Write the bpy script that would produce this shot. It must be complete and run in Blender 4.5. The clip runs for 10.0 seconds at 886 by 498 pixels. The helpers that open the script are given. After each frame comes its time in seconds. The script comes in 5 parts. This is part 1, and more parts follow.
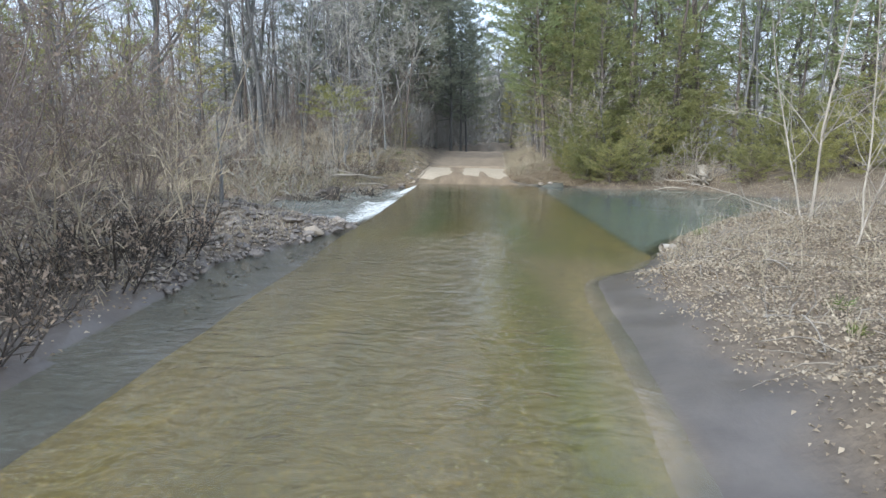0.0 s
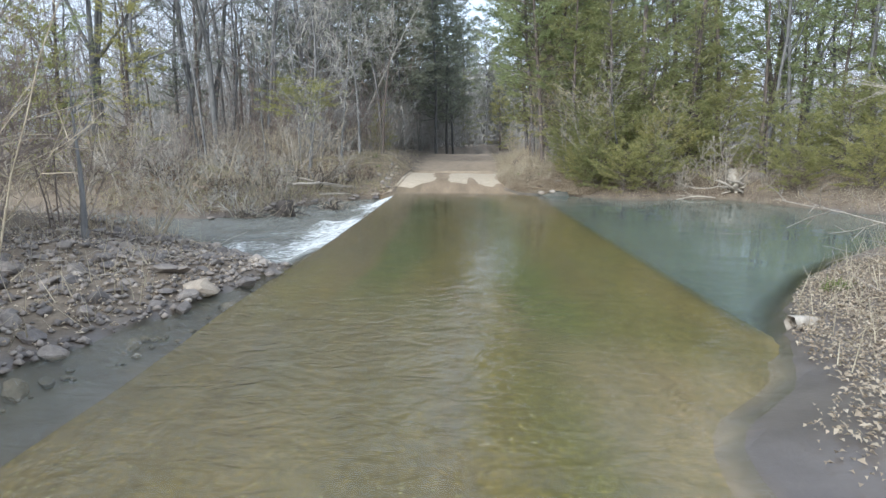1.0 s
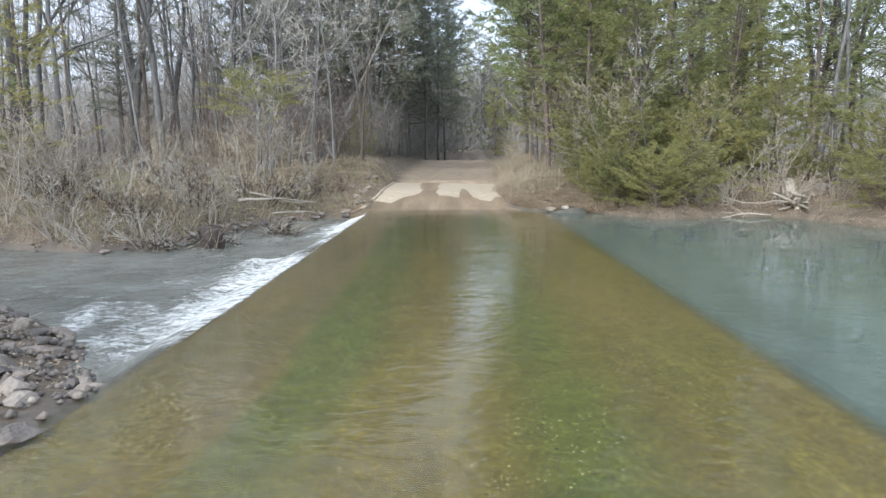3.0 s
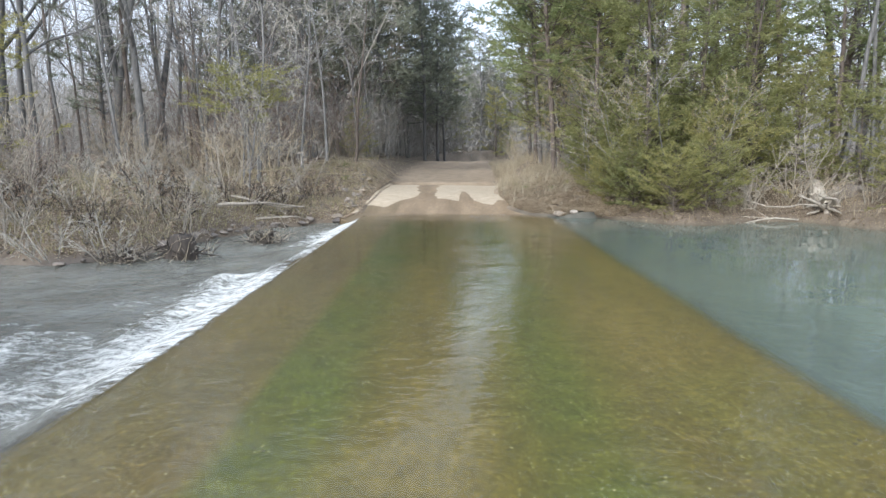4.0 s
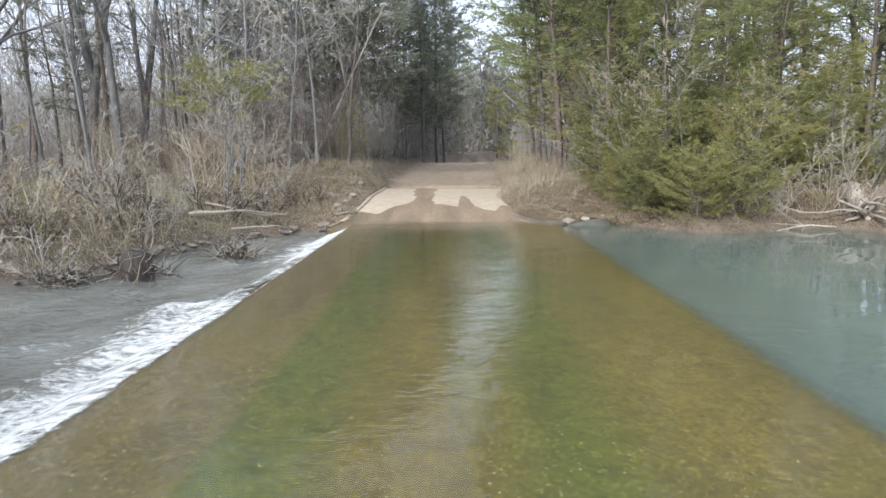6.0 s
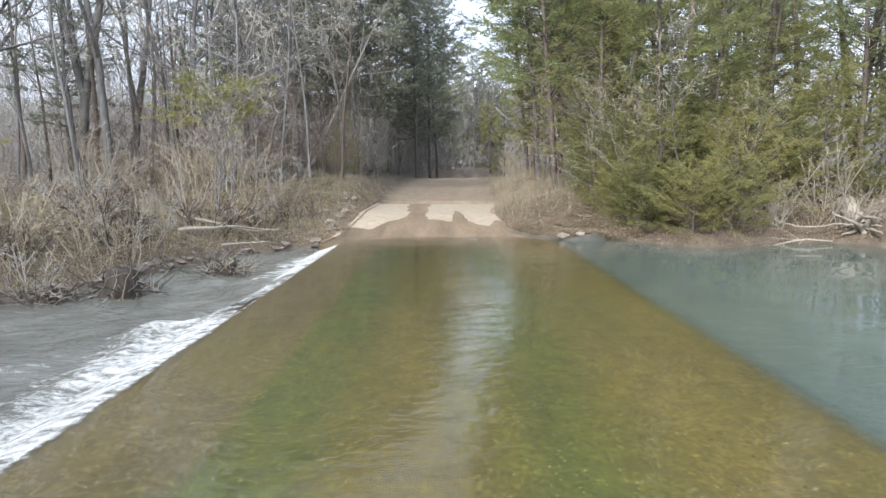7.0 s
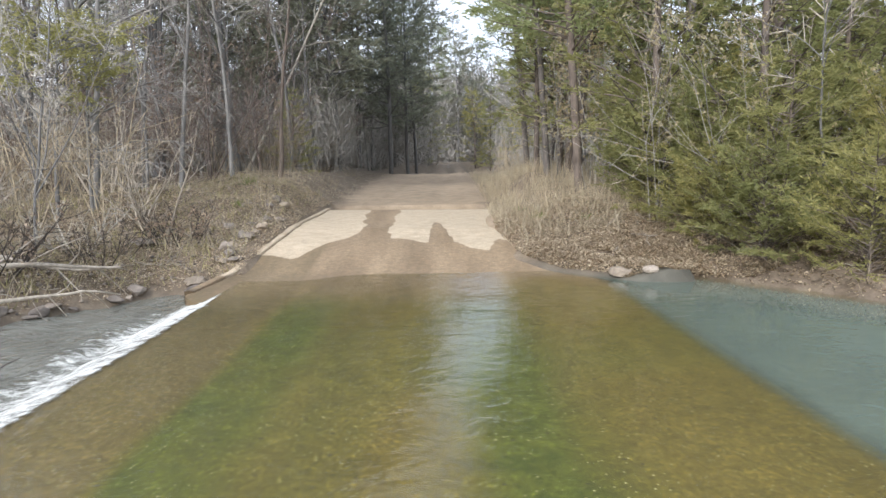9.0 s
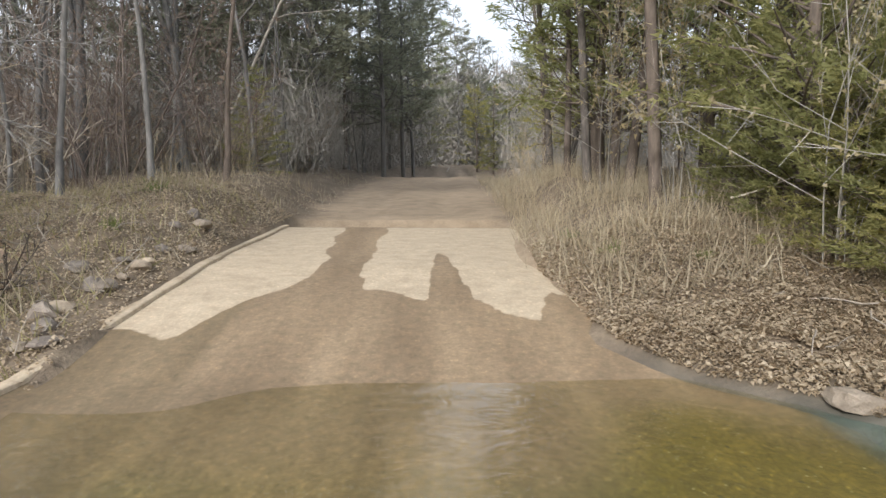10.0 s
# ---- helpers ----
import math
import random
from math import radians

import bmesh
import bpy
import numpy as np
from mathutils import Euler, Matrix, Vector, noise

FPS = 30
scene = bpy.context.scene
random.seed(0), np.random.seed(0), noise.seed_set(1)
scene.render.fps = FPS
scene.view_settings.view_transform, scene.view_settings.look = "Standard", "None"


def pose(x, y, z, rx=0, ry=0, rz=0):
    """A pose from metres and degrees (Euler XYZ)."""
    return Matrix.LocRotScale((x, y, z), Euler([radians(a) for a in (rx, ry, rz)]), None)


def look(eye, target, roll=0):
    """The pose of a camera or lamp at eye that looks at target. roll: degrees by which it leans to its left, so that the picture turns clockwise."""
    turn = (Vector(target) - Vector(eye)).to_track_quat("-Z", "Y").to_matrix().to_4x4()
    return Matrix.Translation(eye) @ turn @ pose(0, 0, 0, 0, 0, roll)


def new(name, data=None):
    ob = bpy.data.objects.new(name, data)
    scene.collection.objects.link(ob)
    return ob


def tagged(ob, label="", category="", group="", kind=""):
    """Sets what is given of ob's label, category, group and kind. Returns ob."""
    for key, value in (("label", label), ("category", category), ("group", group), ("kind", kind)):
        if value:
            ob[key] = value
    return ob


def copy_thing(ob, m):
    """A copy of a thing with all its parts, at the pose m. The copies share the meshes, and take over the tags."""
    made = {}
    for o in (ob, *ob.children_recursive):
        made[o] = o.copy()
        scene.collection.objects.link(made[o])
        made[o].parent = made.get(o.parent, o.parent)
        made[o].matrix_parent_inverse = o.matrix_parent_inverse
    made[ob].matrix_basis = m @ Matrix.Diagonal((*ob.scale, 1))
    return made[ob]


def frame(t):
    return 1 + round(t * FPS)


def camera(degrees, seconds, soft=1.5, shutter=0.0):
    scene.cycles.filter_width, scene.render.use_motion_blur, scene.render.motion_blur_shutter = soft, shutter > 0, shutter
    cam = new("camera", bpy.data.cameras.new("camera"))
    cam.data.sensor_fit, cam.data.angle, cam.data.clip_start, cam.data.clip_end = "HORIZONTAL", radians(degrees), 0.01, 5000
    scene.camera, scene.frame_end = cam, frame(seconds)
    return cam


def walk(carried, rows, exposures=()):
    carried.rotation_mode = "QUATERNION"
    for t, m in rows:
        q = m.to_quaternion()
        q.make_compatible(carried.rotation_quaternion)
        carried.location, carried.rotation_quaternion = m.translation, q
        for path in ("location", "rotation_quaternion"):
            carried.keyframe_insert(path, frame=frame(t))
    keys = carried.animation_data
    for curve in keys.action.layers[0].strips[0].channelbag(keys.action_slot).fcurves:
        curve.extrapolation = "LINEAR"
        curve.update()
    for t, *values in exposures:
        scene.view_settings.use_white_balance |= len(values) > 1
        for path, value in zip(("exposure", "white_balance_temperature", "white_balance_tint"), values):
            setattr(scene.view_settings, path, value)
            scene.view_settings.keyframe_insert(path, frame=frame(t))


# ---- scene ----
cam = camera(71.0, 10.0, soft=1.5)
PATH = [
    (0, (-0.248, -1.244, 1.467), (-0.335, 0.727, 1.14), 0.8),
    (0.5, (-0.278, 1.015, 1.461), (-0.342, 2.988, 1.135), 0.4),
    (1, (-0.249, 2.668, 1.462), (-0.297, 4.642, 1.143), 0.5),
    (1.5, (-0.207, 3.922, 1.469), (-0.244, 5.898, 1.158), 0.3),
    (2, (-0.163, 4.964, 1.492), (-0.197, 6.939, 1.18), 0.2),
    (2.5, (-0.126, 5.907, 1.489), (-0.158, 7.883, 1.182), 0.3),
    (4, (-0.123, 7.931, 1.452), (-0.154, 9.908, 1.154), 0.2),
    (4.5, (-0.097, 8.465, 1.476), (-0.128, 10.442, 1.178), 0.1),
    (5, (-0.079, 8.927, 1.466), (-0.112, 10.904, 1.169), -0.1),
    (5.5, (-0.07, 9.261, 1.472), (-0.105, 11.237, 1.159), -0.1),
    (7, (-0.08, 9.54, 1.442), (-0.093, 11.525, 1.197), -0.2),
    (7.5, (-0.089, 10.391, 1.422), (-0.062, 12.375, 1.172), -0.1),
    (8, (-0.042, 11.707, 1.435), (-0.013, 13.692, 1.189), -0.3),
    (8.5, (0.045, 13.367, 1.418), (0.081, 15.351, 1.17), -0.5),
    (9, (0.077, 15.273, 1.384), (0.117, 17.256, 1.125), -0.5),
    (9.5, (0.097, 17.415, 1.334), (0.117, 19.399, 1.087), -0.4),
    (10, (0.04, 19.567, 1.35), (0.09, 21.551, 1.102), 0.1),
]
walk(cam, [(t, look(eye, target, roll)) for t, eye, target, roll in PATH],
     exposures=[(0.0, 0.33, 5230, 8), (2.0, 0.42, 5330, 9), (5.0, 0.44, 5500, 11), (8.0, 0.52, 5580, 12), (9.2, 0.52, 5750, 12), (10.0, 0.27, 5970, 12)])

# ---- world, sun ----
SUN_ELEV, SUN_AZ = 32.0, 208.0          # degrees; azimuth the light comes from, clockwise from +y
world = bpy.data.worlds.new("sky")
scene.world = world
world.use_nodes = True
wn = world.node_tree
sky = wn.nodes.new("ShaderNodeTexSky")
sky.sky_type = "NISHITA"
sky.sun_disc = False
sky.sun_elevation = radians(SUN_ELEV)
sky.sun_rotation = radians(SUN_AZ)
sky.air_density, sky.dust_density, sky.ozone_density = 1.0, 6.0, 1.0
wn.nodes["Background"].inputs["Strength"].default_value = 0.135
veil = wn.nodes.new("ShaderNodeMix")        # thin white cloud over the whole sky
veil.data_type = "RGBA"
veil.inputs["Factor"].default_value = 0.7
[i for i in veil.inputs if i.type == "RGBA"][1].default_value = (9.5, 9.7, 9.95, 1.0)
wn.links.new(sky.outputs["Color"], [i for i in veil.inputs if i.type == "RGBA"][0])
wn.links.new([o for o in veil.outputs if o.type == "RGBA"][0], wn.nodes["Background"].inputs["Color"])

sun_data = bpy.data.lights.new("sun", "SUN")
sun_data.energy, sun_data.angle, sun_data.color = 2.8, radians(3.0), (1.0, 0.94, 0.84)
sun = new("sun", sun_data)
az, el = radians(SUN_AZ), radians(SUN_ELEV)
SUN_FROM = Vector((math.sin(az) * math.cos(el), math.cos(az) * math.cos(el), math.sin(el)))
sun.matrix_world = look(SUN_FROM * 80 + Vector((0, 15, 0)), (0, 15, 0))


# ---- materials ----
def material(name):
    mat = bpy.data.materials.new(name)
    mat.use_nodes = True
    nt = mat.node_tree
    bsdf = nt.nodes["Principled BSDF"]
    return mat, nt, bsdf


def coords(nt, scale=1.0, local=False):
    tc = nt.nodes.new("ShaderNodeTexCoord")
    mp = nt.nodes.new("ShaderNodeMapping")
    mp.inputs["Scale"].default_value = (scale,) * 3 if not isinstance(scale, tuple) else scale
    if local:
        nt.links.new(tc.outputs["Object"], mp.inputs["Vector"])
    else:
        geo = nt.nodes.new("ShaderNodeNewGeometry")
        nt.links.new(geo.outputs["Position"], mp.inputs["Vector"])
    return mp.outputs["Vector"]


def noise_tex(nt, scale, detail=4.0, rough=0.55, vec=None, distortion=0.0):
    n = nt.nodes.new("ShaderNodeTexNoise")
    n.inputs["Scale"].default_value = scale
    n.inputs["Detail"].default_value = detail
    n.inputs["Roughness"].default_value = rough
    n.inputs["Distortion"].default_value = distortion
    if vec is not None:
        nt.links.new(vec, n.inputs["Vector"])
    return n.outputs["Fac"]


def ramp(nt, fac, stops):
    r = nt.nodes.new("ShaderNodeValToRGB")
    while len(r.color_ramp.elements) < len(stops):
        r.color_ramp.elements.new(0.5)
    for e, (p, c) in zip(r.color_ramp.elements, stops):
        e.position = p
        e.color = (*c, 1.0) if isinstance(c, tuple) else (c, c, c, 1.0)
    nt.links.new(fac, r.inputs["Fac"])
    return r.outputs["Color"]


def mixc(nt, fac, a, b, mode="MIX"):
    m = nt.nodes.new("ShaderNodeMix")
    m.data_type, m.blend_type = "RGBA", mode
    ca, cb = [i for i in m.inputs if i.type == "RGBA"]
    for sock, v in ((m.inputs["Factor"], fac), (ca, a), (cb, b)):
        if isinstance(v, (int, float)):
            sock.default_value = v
        elif isinstance(v, tuple):
            sock.default_value = (*v, 1.0)
        else:
            nt.links.new(v, sock)
    return [o for o in m.outputs if o.type == "RGBA"][0]


def mathn(nt, op, a, b=0.0, c=0.0):
    m = nt.nodes.new("ShaderNodeMath")
    m.operation = op
    for sock, v in zip(m.inputs, (a, b, c)):
        if isinstance(v, (int, float)):
            sock.default_value = v
        else:
            nt.links.new(v, sock)
    return m.outputs["Value"]


def attr(nt, name):
    a = nt.nodes.new("ShaderNodeAttribute")
    a.attribute_name = name
    return a.outputs["Fac"]


def bump(nt, bsdf, height, strength=0.4, distance=0.02):
    b = nt.nodes.new("ShaderNodeBump")
    b.inputs["Strength"].default_value = strength
    b.inputs["Distance"].default_value = distance
    nt.links.new(height, b.inputs["Height"])
    nt.links.new(b.outputs["Normal"], bsdf.inputs["Normal"])
    return b


def ground_material():
    mat, nt, bsdf = material("forest_ground")
    v = coords(nt)
    big, mid, fine = noise_tex(nt, 0.35, 4, vec=v), noise_tex(nt, 3.0, 5, 0.6, v), noise_tex(nt, 28.0, 4, 0.65, v)
    litter = ramp(nt, mid, [(0.25, (0.07, 0.052, 0.036)), (0.5, (0.155, 0.119, 0.083)), (0.75, (0.27, 0.22, 0.155))])
    litter = mixc(nt, 0.75, litter, ramp(nt, fine, [(0.3, (0.3, 0.3, 0.3)), (0.7, (1.3, 1.25, 1.2))]), "MULTIPLY")
    litter = mixc(nt, mathn(nt, "MULTIPLY", big, 0.45), litter, (0.25, 0.2, 0.13))
    dirt = ramp(nt, mid, [(0.3, (0.25, 0.19, 0.125)), (0.7, (0.38, 0.295, 0.2))])
    dirt = mixc(nt, 0.35, dirt, ramp(nt, fine, [(0.3, 0.5), (0.7, 1.2)]), "MULTIPLY")
    mud = ramp(nt, mid, [(0.3, (0.08, 0.064, 0.051)), (0.7, (0.125, 0.103, 0.083))])
    bed = ramp(nt, mid, [(0.3, (0.06, 0.058, 0.045)), (0.7, (0.13, 0.12, 0.09))])
    col = mixc(nt, attr(nt, "dirt"), litter, dirt)
    col = mixc(nt, attr(nt, "mud"), col, mud)
    col = mixc(nt, attr(nt, "bed"), col, bed)
    nt.links.new(col, bsdf.inputs["Base Color"])
    rough = mathn(nt, "SUBTRACT", 0.9, mathn(nt, "MULTIPLY", attr(nt, "mud"), 0.58))
    nt.links.new(rough, bsdf.inputs["Roughness"])
    lumps = mathn(nt, "MULTIPLY", mathn(nt, "ADD", mid, mathn(nt, "MULTIPLY", fine, 0.4)), mathn(nt, "SUBTRACT", 1.0, mathn(nt, "MULTIPLY", attr(nt, "mud"), 0.85)))
    bump(nt, bsdf, lumps, 0.7, 0.05)
    return mat


def concrete_material():
    mat, nt, bsdf = material("ford_concrete")
    v = coords(nt)
    streak = noise_tex(nt, 1.0, 5, 0.6, coords(nt, (2.2, 0.35, 1.0)))
    big, mid, fine = noise_tex(nt, 0.8, 4, vec=v), noise_tex(nt, 5.0, 5, 0.6, v), noise_tex(nt, 45.0, 3, 0.7, v)
    dry = ramp(nt, mid, [(0.3, (0.4, 0.32, 0.22)), (0.7, (0.52, 0.43, 0.307))])
    mud = ramp(nt, streak, [(0.3, (0.18, 0.127, 0.074)), (0.7, (0.31, 0.228, 0.14))])
    algae = ramp(nt, mathn(nt, "ADD", mathn(nt, "MULTIPLY", streak, 0.6), mathn(nt, "MULTIPLY", mid, 0.4)),
                 [(0.3, (0.088, 0.065, 0.0095)), (0.55, (0.144, 0.108, 0.019)), (0.75, (0.212, 0.16, 0.038))])
    green = ramp(nt, mid, [(0.3, (0.05, 0.066, 0.005)), (0.7, (0.098, 0.113, 0.011))])
    gmask = mathn(nt, "MULTIPLY", attr(nt, "green"), ramp(nt, big, [(0.3, 0.55), (0.6, 1.0)]))
    algae = mixc(nt, gmask, algae, green)
    wet = mixc(nt, attr(nt, "under"), mud, algae)
    wet = mixc(nt, mathn(nt, "MULTIPLY", attr(nt, "silt"), 0.9), wet, ramp(nt, streak, [(0.3, (0.1, 0.074, 0.035)), (0.7, (0.155, 0.116, 0.06))]))
    d = ramp(nt, mathn(nt, "ADD", attr(nt, "dry"), mathn(nt, "MULTIPLY", mathn(nt, "SUBTRACT", mid, 0.5), 0.5)), [(0.42, 0.0), (0.58, 1.0)])
    col = mixc(nt, d, wet, dry)
    col = mixc(nt, 0.25, col, ramp(nt, fine, [(0.3, 0.6), (0.7, 1.2)]), "MULTIPLY")
    spots = noise_tex(nt, 13.0, 4, 0.7, v)
    col = mixc(nt, mathn(nt, "SUBTRACT", 0.55, mathn(nt, "MULTIPLY", d, 0.35)), col, ramp(nt, spots, [(0.3, (0.6, 0.66, 0.6)), (0.5, (1.0, 1.0, 1.0)), (0.7, (1.4, 1.34, 1.25))]), "MULTIPLY")
    grit = noise_tex(nt, 34.0, 3, 0.6, coords(nt, (1.0, 0.75, 1.0)))
    col = mixc(nt, mathn(nt, "ADD", 0.25, mathn(nt, "MULTIPLY", attr(nt, "under"), 0.4)), col, ramp(nt, grit, [(0.3, (0.6, 0.6, 0.55)), (0.55, (1.0, 1.0, 1.0)), (0.66, (1.5, 1.45, 1.3)), (0.73, (2.6, 2.5, 2.2))]), "MULTIPLY")
    for size, near, tone in ((12.0, 0.09, (0.4, 0.37, 0.19)), (17.0, 0.13, (0.27, 0.25, 0.115)), (8.0, 0.1, (0.045, 0.04, 0.018))):
        cell = nt.nodes.new("ShaderNodeTexVoronoi")
        cell.inputs["Scale"].default_value = size
        nt.links.new(v, cell.inputs["Vector"])
        speck = mathn(nt, "MULTIPLY", mathn(nt, "LESS_THAN", cell.outputs["Distance"], near), mathn(nt, "MULTIPLY", attr(nt, "under"), ramp(nt, big, [(0.3, 0.3), (0.6, 0.95)])))
        col = mixc(nt, speck, col, tone)
    nt.links.new(col, bsdf.inputs["Base Color"])
    bsdf.inputs["Roughness"].default_value = 0.75
    bump(nt, bsdf, mathn(nt, "ADD", fine, mid), 0.3, 0.01)
    return mat


def water_material(name, rough, dark, light, fine=0.2, warp=1.3):
    """Thin stream water: clear over the slab, turbid where it is deep; ripples by bump, gloss by Fresnel."""
    mat = bpy.data.materials.new(name)
    mat.use_nodes = True
    nt = mat.node_tree
    nt.nodes.remove(nt.nodes["Principled BSDF"])
    out = nt.nodes["Material Output"]
    v = coords(nt)
    mid = noise_tex(nt, 1.2, 3, vec=v)
    clear = nt.nodes.new("ShaderNodeBsdfTransparent")
    clear.inputs["Color"].default_value = (0.97, 0.96, 0.87, 1)
    murk = nt.nodes.new("ShaderNodeBsdfDiffuse")
    nt.links.new(ramp(nt, mid, [(0.3, dark), (0.7, light)]), murk.inputs["Color"])
    body = nt.nodes.new("ShaderNodeMixShader")
    nt.links.new(attr(nt, "murk"), body.inputs["Fac"])
    nt.links.new(clear.outputs[0], body.inputs[1])
    nt.links.new(murk.outputs[0], body.inputs[2])
    foam = nt.nodes.new("ShaderNodeBsdfDiffuse")
    foam.inputs["Color"].default_value = (0.76, 0.755, 0.7, 1)
    fn = noise_tex(nt, 8.0, 7, 0.8, coords(nt, (0.75, 1.25, 1.0)), 0.3)
    fmask = ramp(nt, mathn(nt, "ADD", mathn(nt, "MULTIPLY", attr(nt, "foam"), 0.42), mathn(nt, "MULTIPLY", fn, 1.08)), [(0.8, 0.0), (1.02, 1.0)])
    fb = nt.nodes.new("ShaderNodeBump")
    fb.inputs["Strength"].default_value = 0.8
    fb.inputs["Distance"].default_value = 0.06
    nt.links.new(fn, fb.inputs["Height"])
    nt.links.new(fb.outputs["Normal"], foam.inputs["Normal"])
    # ripples: long crests lying across the flow, finer chop on top
    r1 = noise_tex(nt, 1.0, 2.0, 0.5, coords(nt, (3.4, 5.2, 1.0)), warp)
    r2 = noise_tex(nt, 1.0, 2, 0.5, coords(nt, (14.0, 26.0, 1.0)), 0.4)
    h = mathn(nt, "MULTIPLY", mathn(nt, "ADD", r1, mathn(nt, "MULTIPLY", r2, fine)), attr(nt, "ripple"))
    bp = nt.nodes.new("ShaderNodeBump")
    bp.inputs["Strength"].default_value = 1.0
    bp.inputs["Distance"].default_value = 0.03
    nt.links.new(h, bp.inputs["Height"])
    gloss = nt.nodes.new("ShaderNodeBsdfGlossy")
    gloss.inputs["Roughness"].default_value = rough
    nt.links.new(bp.outputs["Normal"], gloss.inputs["Normal"])
    fr = nt.nodes.new("ShaderNodeLayerWeight")
    fr.inputs["Blend"].default_value = 0.5
    nt.links.new(bp.outputs["Normal"], fr.inputs["Normal"])
    sheen = mathn(nt, "ADD", 0.02, mathn(nt, "MULTIPLY", mathn(nt, "POWER", fr.outputs["Facing"], 5.0), 0.98))
    m2 = nt.nodes.new("ShaderNodeMixShader")
    nt.links.new(sheen, m2.inputs["Fac"])
    nt.links.new(body.outputs[0], m2.inputs[1])
    nt.links.new(gloss.outputs[0], m2.inputs[2])
    m3 = nt.nodes.new("ShaderNodeMixShader")
    nt.links.new(fmask, m3.inputs["Fac"])
    nt.links.new(m2.outputs[0], m3.inputs[1])
    nt.links.new(foam.outputs[0], m3.inputs[2])
    nt.links.new(m3.outputs[0], out.inputs["Surface"])
    return mat


def bark_material(name, dark, light, scale=6.0):
    mat, nt, bsdf = material(name)
    n = noise_tex(nt, 1.0, 5, 0.65, coords(nt, (scale * 3, scale * 3, scale * 0.7), True))
    big = noise_tex(nt, 1.3, 3, vec=coords(nt))
    col = ramp(nt, n, [(0.3, dark), (0.7, light)])
    col = mixc(nt, 0.5, col, ramp(nt, big, [(0.3, 0.65), (0.7, 1.25)]), "MULTIPLY")
    info = nt.nodes.new("ShaderNodeObjectInfo")
    col = mixc(nt, 0.6, col, ramp(nt, info.outputs["Random"], [(0.0, (0.7, 0.68, 0.66)), (1.0, (1.25, 1.22, 1.15))]), "MULTIPLY")
    nt.links.new(col, bsdf.inputs["Base Color"])
    bsdf.inputs["Roughness"].default_value = 0.9
    bump(nt, bsdf, n, 0.5, 0.02)
    return mat


def leaf_material(name, dark, mid, light, trans=0.25, rough=0.6):
    """Foliage, varied leaf by leaf and thing by thing."""
    mat, nt, bsdf = material(name)
    geo = nt.nodes.new("ShaderNodeNewGeometry")
    patch = noise_tex(nt, 0.9, 4, 0.65, coords(nt))
    tuft = noise_tex(nt, 5.0, 2, 0.5, coords(nt))
    f = mathn(nt, "ADD", mathn(nt, "MULTIPLY", geo.outputs["Random Per Island"], 0.35), mathn(nt, "ADD", mathn(nt, "MULTIPLY", patch, 0.6), mathn(nt, "MULTIPLY", tuft, 0.42)))
    col = ramp(nt, f, [(0.35, dark), (0.65, mid), (0.95, light)])
    info = nt.nodes.new("ShaderNodeObjectInfo")
    col = mixc(nt, 0.5, col, ramp(nt, info.outputs["Random"], [(0.0, (0.74, 0.83, 0.84)), (0.5, (1.0, 1.0, 0.95)), (1.0, (1.32, 1.2, 0.98))]), "MULTIPLY")
    nt.links.new(col, bsdf.inputs["Base Color"])
    bsdf.inputs["Roughness"].default_value = rough
    tr = nt.nodes.new("ShaderNodeBsdfTranslucent")
    nt.links.new(col, tr.inputs["Color"])
    mx = nt.nodes.new("ShaderNodeMixShader")
    mx.inputs["Fac"].default_value = trans
    nt.links.new(bsdf.outputs[0], mx.inputs[1])
    nt.links.new(tr.outputs[0], mx.inputs[2])
    nt.links.new(mx.outputs[0], nt.nodes["Material Output"].inputs["Surface"])
    return mat


def rock_material(name, dark, light):
    mat, nt, bsdf = material(name)
    v = coords(nt)
    n, f = noise_tex(nt, 9.0, 5, 0.6, v), noise_tex(nt, 60.0, 3, 0.6, v)
    col = ramp(nt, n, [(0.3, dark), (0.7, light)])
    info = nt.nodes.new("ShaderNodeObjectInfo")
    geo = nt.nodes.new("ShaderNodeNewGeometry")
    rnd = mathn(nt, "FRACT", mathn(nt, "ADD", info.outputs["Random"], geo.outputs["Random Per Island"]))
    col = mixc(nt, 0.85, col, ramp(nt, rnd, [(0.0, (0.45, 0.42, 0.42)), (0.5, (0.9, 0.85, 0.8)), (0.85, (1.25, 1.15, 1.05)), (1.0, (1.7, 1.62, 1.5))]), "MULTIPLY")
    col = mixc(nt, 0.4, col, ramp(nt, f, [(0.3, 0.6), (0.7, 1.2)]), "MULTIPLY")
    nt.links.new(col, bsdf.inputs["Base Color"])
    bsdf.inputs["Roughness"].default_value = 0.7
    bump(nt, bsdf, mathn(nt, "ADD", n, f), 0.5, 0.02)
    return mat


M_GROUND, M_CONCRETE, M_ROCK = ground_material(), concrete_material(), rock_material("stream_rock", (0.135, 0.12, 0.104), (0.285, 0.255, 0.218))
M_ROCK_PALE = rock_material("pale_rock", (0.22, 0.187, 0.14), (0.39, 0.34, 0.265))
M_WATER = water_material("stream_water", 0.012, (0.13, 0.16, 0.131), (0.156, 0.191, 0.155), 0.12)
M_RIFFLE = water_material("riffle_water", 0.06, (0.165, 0.163, 0.136), (0.285, 0.284, 0.245), 0.5, 0.6)
M_BARK_DARK = bark_material("dark_bark", (0.095, 0.093, 0.089), (0.2, 0.195, 0.185))
M_BARK_GREY = bark_material("grey_bark", (0.125, 0.122, 0.117), (0.255, 0.248, 0.236))
M_BARK_PINE = bark_material("pine_bark", (0.085, 0.077, 0.07), (0.185, 0.165, 0.148))
